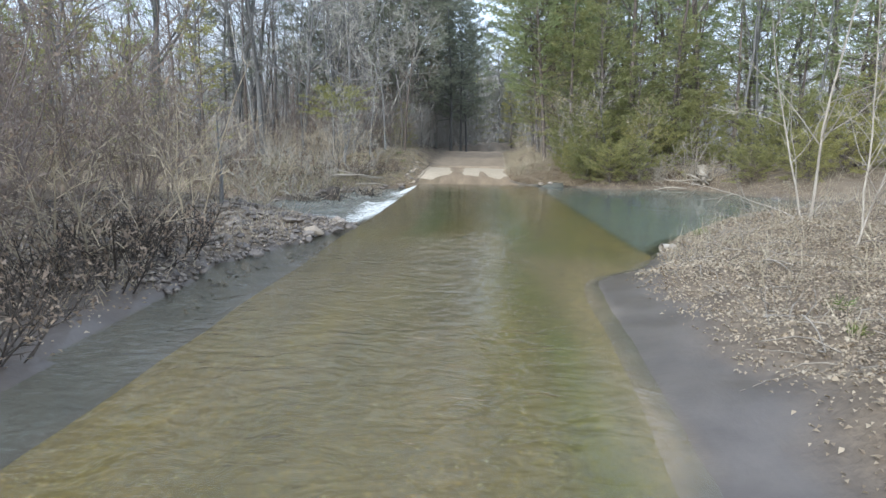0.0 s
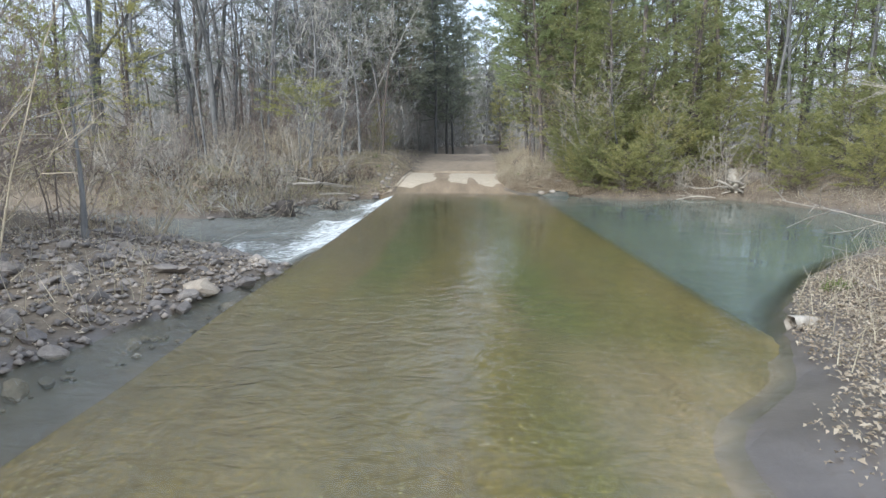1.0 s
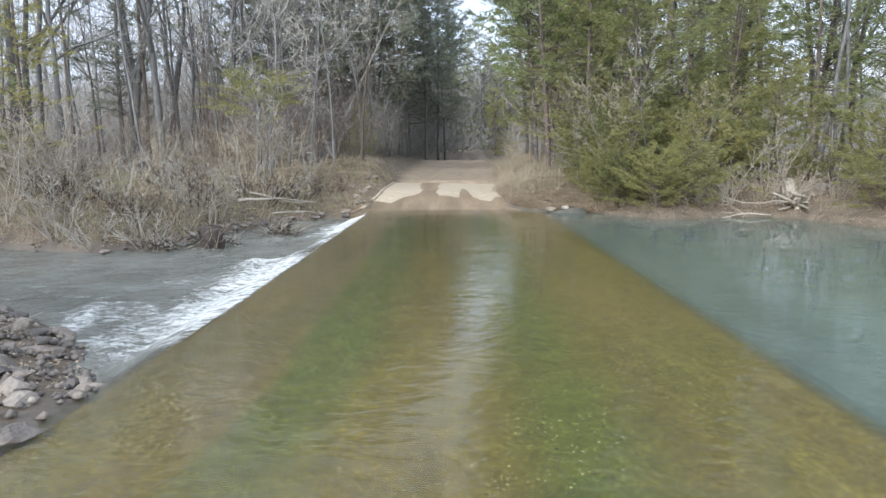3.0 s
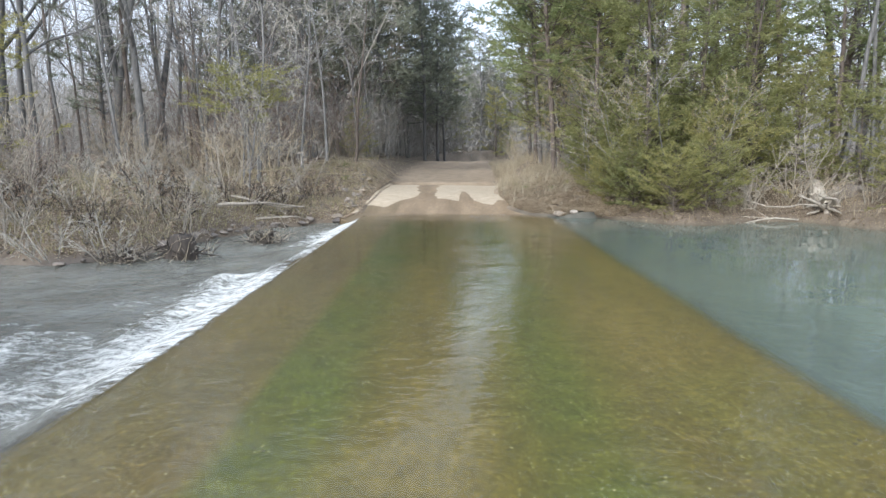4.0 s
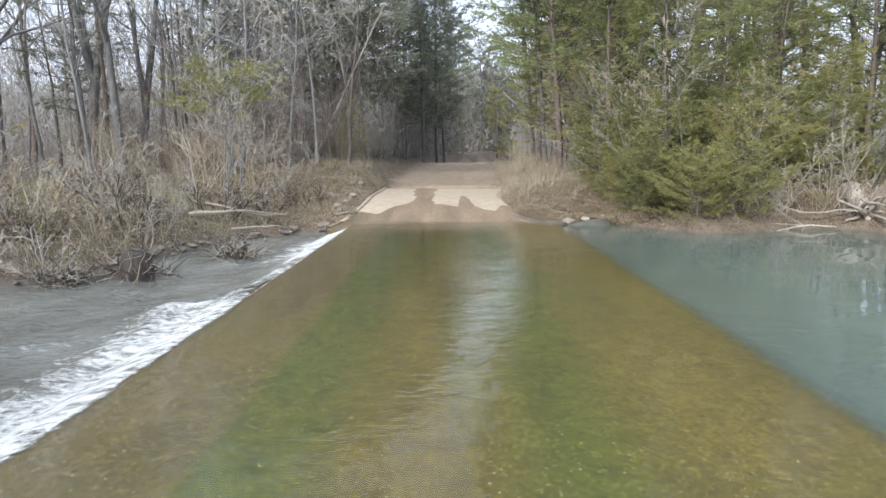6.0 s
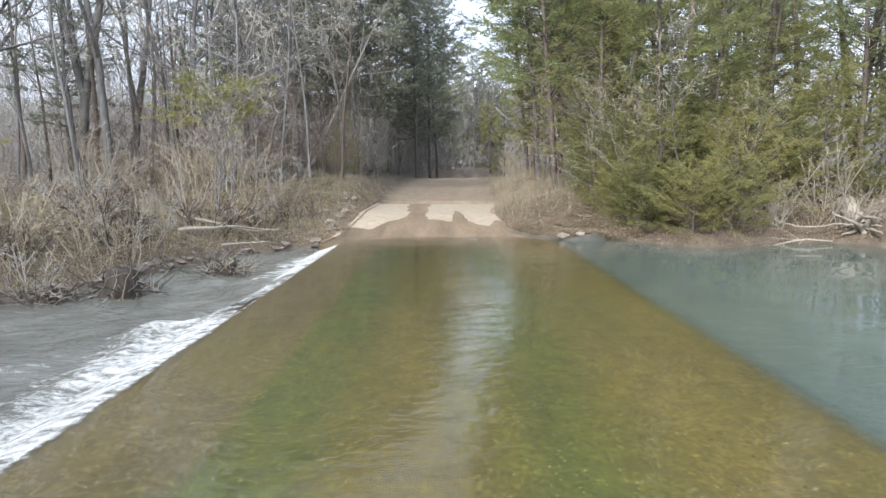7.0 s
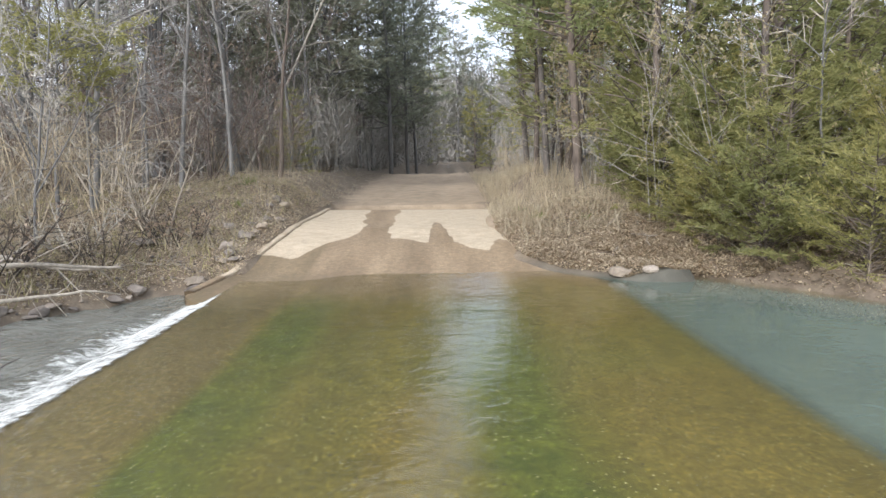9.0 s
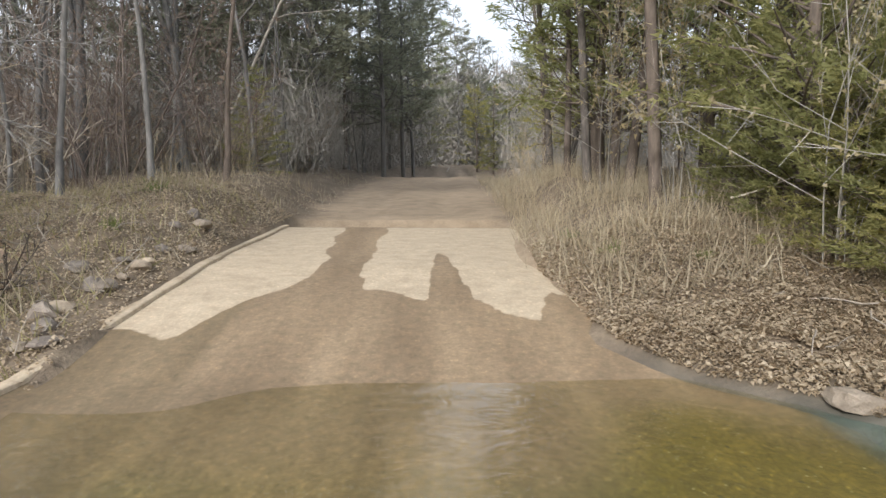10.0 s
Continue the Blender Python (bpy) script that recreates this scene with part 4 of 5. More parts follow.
for i, (x, y) in enumerate(((13.0, 24.0), (7.4, 28.0), (9.6, 26.8), (11.8, 26.0), (15.0, 24.0), (16.8, 24.6), (19.0, 24.4), (22.0, 22.5), (9.0, 30.0), (14.6, 27.8), (17.8, 25.8), (8.4, 26.6), (10.6, 25.4), (12.4, 27.4), (6.6, 27.2))):
    put(POLES[i % 3], x, y, 53 * i, 1.1 + 0.06 * (i % 5))

# left: dark cedars by the bend
for k, x, y, size in ((0, -1.9, 47.5, 0.95), (1, -3.6, 41.5, 1.0), (1, -5.0, 45.0, 1.0), (0, -7.2, 45.5, 1.05), (1, -1.2, 52.0, 1.05), (1, -0.8, 57.0, 0.95), (0, -9.4, 43.0, 1.0), (1, -5.6, 50.0, 1.1), (0, -3.4, 54.0, 1.05), (1, -7.8, 39.5, 0.9), (0, -13.0, 31.0, 0.75),
                      (0, -3.6, 48.5, 0.95), (1, -6.6, 42.0, 1.0), (0, -11.5, 46.0, 1.0), (1, -9.0, 49.0, 1.0), (1, -12.0, 40.5, 0.85), (1, -2.4, 60.0, 1.0), (0, 3.2, 84.0, 1.0), (1, 5.4, 86.0, 0.95), (1, 8.6, 84.0, 0.8), (0, 11.5, 82.0, 0.9), (1, 1.0, 88.0, 0.95)):
    put(DARK[k], x, y, rng.uniform(0, 360), size)
# left: bare trees in rows back from the bank
for k, x, y, size in ((0, -10.2, 28.5, 0.95), (2, -12.5, 30.5, 1.0), (1, -9.0, 31.0, 0.95), (2, -8.2, 34.5, 0.9), (0, -14.8, 27.5, 1.0), (1, -12.2, 26.0, 0.9), (3, -7.2, 31.5, 0.9), (0, -17.0, 31.5, 1.0), (2, -18.5, 26.0, 1.0),
                      (1, -15.5, 23.0, 0.9), (3, -11.4, 33.5, 1.0), (0, -6.4, 36.5, 0.8), (3, -5.6, 41.0, 0.9), (3, -4.4, 35.6, 0.85), (1, -10.5, 37.0, 1.0), (2, -14.0, 37.0, 1.0), (0, -19.5, 36.0, 1.1), (3, -13.0, 41.5, 1.0),
                      (1, -21.5, 29.0, 1.0), (0, -24.0, 33.0, 1.1), (2, -22.0, 24.0, 1.0), (1, -18.0, 21.5, 0.9), (3, -16.4, 34.0, 1.0), (0, -10.8, 45.5, 1.0), (2, -15.5, 46.0, 1.0), (1, -20.0, 42.0, 1.0),
                      (1, -10.0, 9.0, 0.7), (3, -8.2, 11.0, 0.6), (3, -9.5, 5.0, 0.7), (2, -14.0, 8.0, 0.8), (3, -11.5, 3.0, 0.8)):
    put(BARE[k], x, y, rng.uniform(0, 360), size)
for k, x, y, size in ((1, -12.0, 7.0, 0.7), (1, -12.2, 20.4, 0.7), (2, -9.8, 20.8, 0.55), (0, -14.5, 20.9, 0.85), (1, -17.5, 21.2, 1.0), (0, -19.5, 23.0, 1.0)):
    put(CEDAR[k], x, y, rng.uniform(0, 360), size, "dull green cedar among bare brush")
# unseen cedars added behind the start, up-sun, to shade the near bank
for k, x, y, size in ((0, -9.5, -5.0, 1.0), (2, -11.5, -2.5, 0.95), (2, -10.5, -9.0, 1.0), (1, -8.6, -2.0, 0.6)):
    put(CEDAR[k], x, y, 40 * k + 90, size, "dull green cedar among bare brush")
for i, (x, y) in enumerate(((-4.9, 4.4), (-5.6, 6.0), (-6.4, 3.6), (-5.3, 7.6), (-6.8, 7.4), (-6.2, 9.6), (-7.6, 5.2), (-7.8, 9.0), (-5.8, 11.2), (-7.2, 11.4), (-8.6, 7.2), (-5.2, 2.4), (-6.9, 1.6), (-6.4, 8.4), (-6.8, 10.6))):
    put(BROWN, x, y, 67 * i, 0.65 + 0.07 * (i % 5))
# thin poles, left of the road and behind the cedars
n = 0
while n < 54:
    x, y = (rng.uniform(-16, -2.6), rng.uniform(28, 52)) if n < 34 else (rng.uniform(4.0, 18), rng.uniform(29, 50))
    if abs(x - float(road_x(y))) < 3.0:
        continue
    put(POLES[n % 3], x, y, rng.uniform(0, 360), rng.uniform(0.7, 1.15))
    n += 1
for i in range(16):
    put(POLES[i % 3], rng.uniform(-25, -9.5), rng.uniform(24, 40), rng.uniform(0, 360), rng.uniform(0.8, 1.25))
put(AIRY[0], -15.5, 26.4, 30, 0.9)
put(AIRY[1], -20.0, 24.6, 80, 1.0)
# landmark pale trees
put(PALE[0], -6.0, 26.6, 20, 1.25)
put(PALE[0], -4.6, 30.2, 130, 1.2)
put(SPROUT, -6.1, 25.7, 20, 1.0)
put(CEDAR[1], -4.4, 36.0, 70, 0.4, "dull green cedar sapling at the road edge")
put(PALE[1], -5.4, 23.9, 0, 1.0)
SLIM = [
    bare_tree(37, 4.9, 0.025, (13, 4, 3), bark=M_DEADWOOD, twig=M_DEADWOOD, shrink=0.4, start=0.25, spread=(35, 70), lift=0.08, label="slender pale sapling on the leafy bank", thin=0.004),
    bare_tree(38, 3.6, 0.019, (8, 4, 2), lean=(-0.35, 0.05), bark=M_DEADWOOD, twig=M_DEADWOOD, shrink=0.42, start=0.2, spread=(30, 65), lift=0.1, label="leaning pale sapling on the leafy bank", thin=0.004),
]
put(SLIM[0], 4.95, 8.5, 30, 1.0)
put(SLIM[1], 4.85, 8.4, 0, 1.0)
put(SLIM[1], 4.0, 5.8, 190, 0.7)
put(SLIM[0], 4.35, 6.2, 140, 0.6)
put(SLIM[1], 6.3, 9.0, 120, 1.0)
put(SLIM[0], 7.2, 8.2, 250, 0.9)
dead_sapling = bare_tree(35, 4.1, 0.022, (14, 6, 3), lean=(-0.3, -0.45), bark=M_BARK_GREY, twig=M_DEADWOOD, start=0.5, shrink=0.34, spread=(18, 55), label="pale dead sapling leaning out of the cedars")
put(dead_sapling, 5.2, 23.1)
lean_tree = bare_tree(33, 9.5, 0.07, (7, 3, 2), lean=(0.55, 0.2), bark=M_BARK_PALE, twig=M_BARK_PALE, start=0.5, shrink=0.25, label="pale dead tree leaning out over the road edge")
put(lean_tree, -6.7, 38.0)
def arching_tree():
    """A bare tree whose long fine limbs arch over to one side."""
    rr = np.random.default_rng(36)
    root = thing("bare_tree", "grey bare tree with long limbs arching towards the road", "tree", "bare woodland trees")
    trunk, crown = Tubes(), Tubes()
    p, r = stem(rr, (0, 0, -0.2), (0.1, -0.05, 1), 4.2, 0.034, 7, 0.06, 0.03, 0.3)
    trunk.add(p, r, 6)
    for k in range(9):
        i = 2 + k % 5
        lp, lr = stem(rr, p[i], (1.0, rr.normal(-0.1, 0.3), rr.uniform(0.35, 0.8)), rr.uniform(1.8, 3.0), 0.016, 7, 0.09, -0.1, 0.3)
        trunk.add(lp, lr, 4)
        branch_out(rr, [crown], lp, lr, (9, 5), 0, (20, 55), 0.0, 0.38, 0.2, 0.006)
    link_mesh("trunk", *trunk.mesh(), M_BARK_GREY, root)
    link_mesh("crown", *crown.mesh(), M_TWIG, root)
    return root


put(arching_tree(), -5.9, 26.4)
put(BROWN, -5.4, 30.6, 40, 1.7, "vine-draped reddish-brown thicket at the wood's edge")
put(BROWN, -8.5, 29.4, 140, 1.5)
for i, (x, y) in enumerate(((-6.6, 31.8), (-10.2, 31.2), (-4.6, 33.4), (-7.6, 33.6), (-11.8, 29.6), (-9.4, 34.8), (-5.6, 36.4), (-12.8, 33.0))):
    put(BROWN, x, y, 71 * i, 0.9 + 0.12 * (i % 4))
for i, (x, y) in enumerate(((-3.55, 3.3), (-3.6, 4.3), (-3.35, 2.4), (-3.9, 5.0), (-4.1, 3.7), (-3.3, 1.5), (-4.3, 2.6), (-3.75, 5.8), (-4.0, 6.6), (-4.5, 4.6), (-4.2, 5.4))):
    put(CLUMP, x, y, 59 * i, 0.8 + 0.12 * (i % 4))
post = bare_tree(34, 2.1, 0.05, (4, 3), bark=M_BARK_DARK, start=0.7, shrink=0.35, label="dark broken sapling stump with short twigs")
put(post, -5.0, 10.4)

# brush on the banks
spots = []
while len(spots) < 150:
    zone = rng.random()
    if zone < 0.3:
        x, y = rng.uniform(-12, -2.9), rng.uniform(17, 30)
    elif zone < 0.6:
        x, y = rng.uniform(-11, -4.2), rng.uniform(0, 13.5)
    elif zone < 0.82:
        x, y = rng.uniform(-13, -2.6), rng.uniform(29, 46)
    elif zone < 0.94:
        x, y = rng.uniform(1.8, 5.5), rng.uniform(27.5, 42)
    else:
        x, y = rng.uniform(4.5, 12), rng.uniform(2, 10.5)
    d = min(sdf(UPPER, np.array([x]), np.array([y]))[0], sdf(LOWER, np.array([x]), np.array([y]))[0])
    if -6.5 < x < 0 and 21 < y < 32 and rng.random() < 0.72:
        continue
    if d < 0.45 or (y > 22 and abs(x - float(road_x(y))) < 2.6):
        continue
    spots.append((x, y))
# a fringe right at the left waterline and a brush pile round the root wad
fringe = [(-7.6, 17.7), (-7.0, 17.3), (-6.3, 17.2), (-5.6, 17.6), (-5.4, 18.6), (-5.3, 19.6), (-5.4, 20.6), (-5.6, 21.6), (-6.4, 18.4), (-8.6, 18.2), (-5.9, 19.4)]
for i, (x, y) in enumerate(fringe):
    put(BRUSH[(1, 0, 3, 3)[i % 4]], x, y, 77 * i, 0.6 + 0.07 * (i % 5))
for i, (x, y) in enumerate([(-6.1, 18.2), (-7.4, 18.6), (-5.7, 20.0), (-5.0, 22.3), (-4.2, 23.4), (-3.7, 24.6), (-6.6, 21.2), (-8.4, 19.4)]):
    put(CLUMP, x, y, 83 * i, 0.95 + 0.12 * (i % 4))
    put(BRUSH[(3, 0)[i % 2]], x - 0.5, y + 0.35, 31 * i, 0.8)
for i, (x, y) in enumerate([(6.3, 22.2), (6.9, 22.5), (7.6, 22.6), (8.1, 22.3), (8.5, 21.9), (6.6, 22.5), (7.2, 22.9), (7.9, 22.8), (8.6, 22.4), (9.0, 21.6), (8.8, 23.0), (5.9, 22.3), (9.5, 20.6)]):
    put(BRUSH[(1, 0)[i % 2]], x, y, 60 * i, 0.45 + 0.05 * (i % 4))
for i, (x, y) in enumerate([(-7.6, 18.9), (-8.3, 20.2), (-9.2, 19.1), (-9.9, 20.4), (-10.6, 19.2), (-11.4, 20.6), (-12.3, 19.4), (-13.2, 20.8), (-8.9, 21.8), (-10.4, 22.2), (-12.0, 22.0), (-7.4, 21.9), (-14.2, 19.8), (-7.9, 23.2), (-11.2, 18.8), (-9.6, 23.4)]):
    put((BROWN, BRUSH[0], BRUSH[2], BRUSH[3])[i % 4], x, y, 47 * i, (0.5, 0.8, 0.75, 0.9)[i % 4])
for i, (x, y) in enumerate(spots):
    kind = BRUSH[int(rng.integers(0, 4))]
    if x < -4 and y < 14:
        kind = (BROWN, BRUSH[2], BRUSH[1])[i % 3]
    if x < -2 and y > 29:
        kind = (BRUSH[2], BROWN, BRUSH[1], BRUSH[0])[i % 4]
    put(kind, x, y, rng.uniform(0, 360), rng.uniform(0.6, 1.1) * (0.75 if x > 0 and y > 20 else 1.0))


# ---- far woods: one mass of trunks and twigs, past what can be counted ----
def far_woods():
    r = np.random.default_rng(91)
    t = Tubes()
    n = 0
    while n < 270:
        x, y = r.uniform(-85, 85), r.uniform(46, 112)
        if abs(x) < 26 and y < 52 or (abs(x - float(road_x(y))) < 4.5 and y < 90):
            continue
        z = float(height(np.array([x]), np.array([y]))[0])
        p, rr = stem(r, (x, y, z - 0.3), (r.normal(0, 0.05), r.normal(0, 0.05), 1), r.uniform(9, 16), r.uniform(0.08, 0.2), 5, 0.04, 0.02, 0.2)
        t.add(p, rr, 4)
        branch_out(r, [t], p, rr, (9, 4, 5), 0, (25, 65), 0.04, 0.36, 0.2, 0.016)
        n += 1
    v, f = t.mesh()
    return tagged(link_mesh("far_woods", v, f, M_TWIG), "hazy mass of distant bare grey trees", "woods", kind="stuff")


far_woods()


def far_thicket():
    """Undergrowth and twigs that close the view between the far trunks."""
    r = np.random.default_rng(92)
    vs, fs, k = [], [], 0
    for n, x0, x1, y0, y1, top, wide in ((14000, -40, 40, 38, 60, 4.0, 0.016), (18000, -60, -7, 40, 64, 11.0, 0.014), (9000, -16, 3, 55, 68, 5.0, 0.03), (5000, -11, -3, 38, 46, 2.4, 0.014), (22000, -50, 50, 44, 60, 13.0, 0.012), (28000, -110, 110, 60, 110, 12.0, 0.035), (30000, -60, 75, 84, 96, 7.5, 0.05), (12000, -6, 24, 84, 97, 10.0, 0.07)):
        x, y = r.uniform(x0, x1, n), r.uniform(y0, y1, n)
        ok = (np.abs(x - road_x(y)) > 3.4) | (y > 80)
        x, y = x[ok], y[ok]
        c = np.stack([x, y, height(x, y) + r.random(len(x)) ** 1.2 * top], -1)
        v, f = blades(r, c, np.tile([[0, 0, 1.0]], (len(c), 1)), 1.1, wide, 2, 0.7)
        vs.append(v)
        fs.append(f + k)
        k += len(v)
    return tagged(link_mesh("thicket", np.concatenate(vs), np.concatenate(fs), M_TWIG, smooth=False), "brown-grey undergrowth deep in the woods", "undergrowth", kind="stuff")


far_thicket()


# ---- grass, litter ----
def land_points(r, n, box, gap=0.1, road=1.9):
    x, y = r.uniform(box[0], box[1], n), r.uniform(box[2], box[3], n)
    d = np.minimum(sdf(UPPER, x, y), sdf(LOWER, x, y))
    ok = (d > gap) & ((np.abs(x - road_x(y)) > road) | (y < 30)) & ~((x > SLAB_L - 0.1) & (x < np.interp(y, [22.4, 23.0, 23.5, 24.0, 26.0, 31.0], [2.6, 2.3, 1.75, 1.4, 1.2, 1.5])) & (y > 22) & (y < 31)) & ~((np.abs(x) < 2.2) & (y < -1))
    x, y = x[ok], y[ok]
    return np.stack([x, y, height(x, y)], -1)


def grass(name, label, boxes, tall, width, mat, seed, gap=0.15, road=1.9, splay=0.55):
    r = np.random.default_rng(seed)
    vs, fs, k = [], [], 0
    for n, box in boxes:
        c = land_points(r, n, box, gap, road)
        clump = vnoise(c[:, 0] * 0.9, c[:, 1] * 0.9, seed)
        c = c[clump > 0.3]
        v, f = blades(r, c, np.tile([[0, 0, 1.2]], (len(c), 1)), tall, width, 1, splay)
        vs.append(v)
        fs.append(f + k)
        k += len(v)
    return tagged(link_mesh(name, np.concatenate(vs), np.concatenate(fs), mat, smooth=False), label, "grass", kind="stuff")


grass("dry_grass", "tall straw-coloured dead grass along the road", [(12000, (1.2, 5.5, 24.4, 42)), (900, (-5, -2.2, 26, 42)), (2500, (8, 16, 13, 20))], 0.34, 0.005, M_GRASS, 101)
grass("tall_grass", "tall thin straw stalks standing along the road bank", [(2600, (1.5, 4.0, 24.8, 36)), (300, (-4.5, -2.6, 27, 36)), (900, (3.0, 9.5, 20.8, 24))], 0.5, 0.0035, M_GRASS, 106, splay=0.42)
grass("weeds", "short tan weeds and dead stems on the banks", [(6000, (-14, -2.4, 14, 32)), (5000, (-9, -2.6, 16.8, 25)), (5000, (-11, -3, 0, 13)), (4000, (2.2, 9, 1, 11))], 0.3, 0.005, M_GRASS, 102)

grass("olive_grass", "low olive-green grass tufts on the creek bank", [(11000, (-10.5, -2.6, 17.2, 25)), (2500, (-8, -2.6, 25, 31))], 0.17, 0.006, M_OLIVE, 105)


def leaf_litter():
    r = np.random.default_rng(103)
    parts = []
    for n, box in ((60000, (1.2, 6.5, 1, 9.5)), (20000, (1.2, 8, 20.5, 30)), (40000, (1.2, 4.8, 22.4, 27)), (24000, (-6.5, -2.4, 22.5, 31)), (16000, (-9, -2.4, 17, 34)), (12000, (-9, -2.6, 0, 13)), (4000, (8, 16, 14, 24)), (2500, (-6, 6, 32, 48))):
        parts.append(land_points(r, n, box, 0.05, 1.75))
    shore = land_points(r, 26000, (1.3, 3.6, 22.4, 24.2), -0.35)
    parts.append(shore[shore[:, 2] > 0.015])
    for n, box in ((16000, (3.0, 10.5, 17.0, 24.0)), (9000, (-9, -2.6, 16.6, 24))):
        shore = land_points(r, n, box, -0.05)
        parts.append(shore[shore[:, 2] > -0.15])
    # thinning towards the bare mud shoal
    d = sdf(UPPER, parts[0][:, 0], parts[0][:, 1])
    parts[0] = parts[0][d > np.interp(parts[0][:, 1], [2.5, 5.0, 7.2], [0.8, 0.55, 0.08]) * (0.55 + 0.9 * r.random(len(d)))]
    near = len(parts[0])
    c = np.concatenate(parts)
    c[:, 2] += 0.012 + 0.045 * r.random(len(c)) ** 2
    n = len(c)
    th = r.uniform(0, 2 * np.pi, n)
    a = np.stack([np.cos(th), np.sin(th), r.normal(0, 0.28, n)], -1)
    b = np.stack([-np.sin(th), np.cos(th), r.normal(0, 0.25, n)], -1)
    s = r.uniform(0.012, 0.032, (n, 1))
    s[:near] *= 0.72
    s[near:] *= 0.8
    v = np.stack([c - a * s, c + b * s * 0.6 + [0, 0, 0.01], c + a * s, c - b * s * 0.6 + [0, 0, 0.01]], 1).reshape(-1, 3)
    return tagged(link_mesh("leaf_litter", v, np.arange(n * 4).reshape(-1, 4), M_LITTER, smooth=False), "curled brown dead leaves strewn on the banks", "leaf litter", kind="stuff")


leaf_litter()


def fallen_sticks():
    r = np.random.default_rng(104)
    c = np.concatenate([land_points(r, 3400, (-9, -2.6, 16.5, 30), 0.15), land_points(r, 900, (-8, -2.8, 4, 13), 0.7), land_points(r, 700, (2.4, 11, 16.5, 25), 0.2), land_points(r, 1500, (1.8, 7, 1, 10), 0.55)])
    d = np.minimum(sdf(UPPER, c[:, 0], c[:, 1]), sdf(LOWER, c[:, 0], c[:, 1]))
    c = c[r.random(len(c)) < np.exp(-d / 1.6)]
    t = Tubes()
    for p in c:
        th = r.uniform(0, 6.28)
        q, rad = stem(r, p + [0, 0, r.uniform(0.0, 0.12)], (math.cos(th), math.sin(th), r.normal(0.1, 0.25)), r.uniform(0.15, 0.6), r.uniform(0.003, 0.009), 5, 0.3, 0, 0.5)
        t.add(q, rad, 3)
    v, f = t.mesh()
    return tagged(link_mesh("fallen_sticks", v, f, M_DEADWOOD), "scattered bleached sticks and flood debris on the banks", "sticks", kind="stuff")


fallen_sticks()


def green_weed(x, y, size, seed):
    r = np.random.default_rng(seed)
    c = r.normal(0, 0.07, (30, 3)) * [1, 1, 0.1]
    v, f = blades(r, c, np.tile([[0, 0, 0.8]], (30, 1)), 0.14, 0.008, 4, 0.6)
    ob = link_mesh("weed_tuft", v * size, f, M_WEED, smooth=False)
    ob.location = (x, y, float(height(np.array([x]), np.array([y]))[0]))
    tagged(ob, "small fresh green weed tuft in leaf litter", "weed", "green weeds")


for i, (x, y, s) in enumerate(((2.65, 3.6, 0.6), (2.35, 2.9, 0.4), (2.0, 26.0, 0.8), (1.8, 27.2, 0.7), (2.6, 25.2, 0.6), (3.4, 8.6, 0.7), (-3.3, 26.2, 0.7), (-3.6, 28.0, 0.8))):
    green_weed(x, y, s, 500 + i)


# ---- rocks and driftwood ----
def rock_mesh(seed, flat=0.6, mat=None, name="rock"):
    r = np.random.default_rng(seed)
    bm = bmesh.new()
    bmesh.ops.create_icosphere(bm, subdivisions=2, radius=1.0)
    cuts = [unit(r.normal(0, 1, 3)) for _ in range(7)]
    for v in bm.verts:
        p = np.array(v.co)
        for c in cuts:
            h = float(p @ c)
            if h > 0.62:
                p = p - c * (h - 0.62)
        p = p * (1 + 0.1 * (r.random() - 0.5))
        v.co = (p[0] * 1.15, p[1] * 0.85, p[2] * flat)
    me = bpy.data.meshes.new(name)
    bm.to_mesh(me)
    bm.free()
    me.materials.append(mat or M_ROCK)
    return me


ROCKS = [rock_mesh(200 + i, 0.4 + 0.12 * (i % 4)) for i in range(8)]
PALE_ROCKS = [rock_mesh(220 + i, 0.45 + 0.1 * (i % 3), M_ROCK_PALE) for i in range(4)]


def rock(x, y, size, turn=0.0, mesh=0, z=None, label="grey-brown angular rock on the creek bank", tilt=0.0, parent=None):
    ob = new("rock", PALE_ROCKS[mesh % 4] if "pale" in label else ROCKS[mesh % 8])
    zz = float(height(np.array([x]), np.array([y]))[0]) + size * 0.15 if z is None else z
    ob.matrix_world = pose(x, y, zz, tilt, tilt * 0.6, turn) @ Matrix.Diagonal((size, size, size, 1))
    if parent:
        ob.parent = parent
    else:
        tagged(ob, label, "rock", "creek rocks")
    return ob


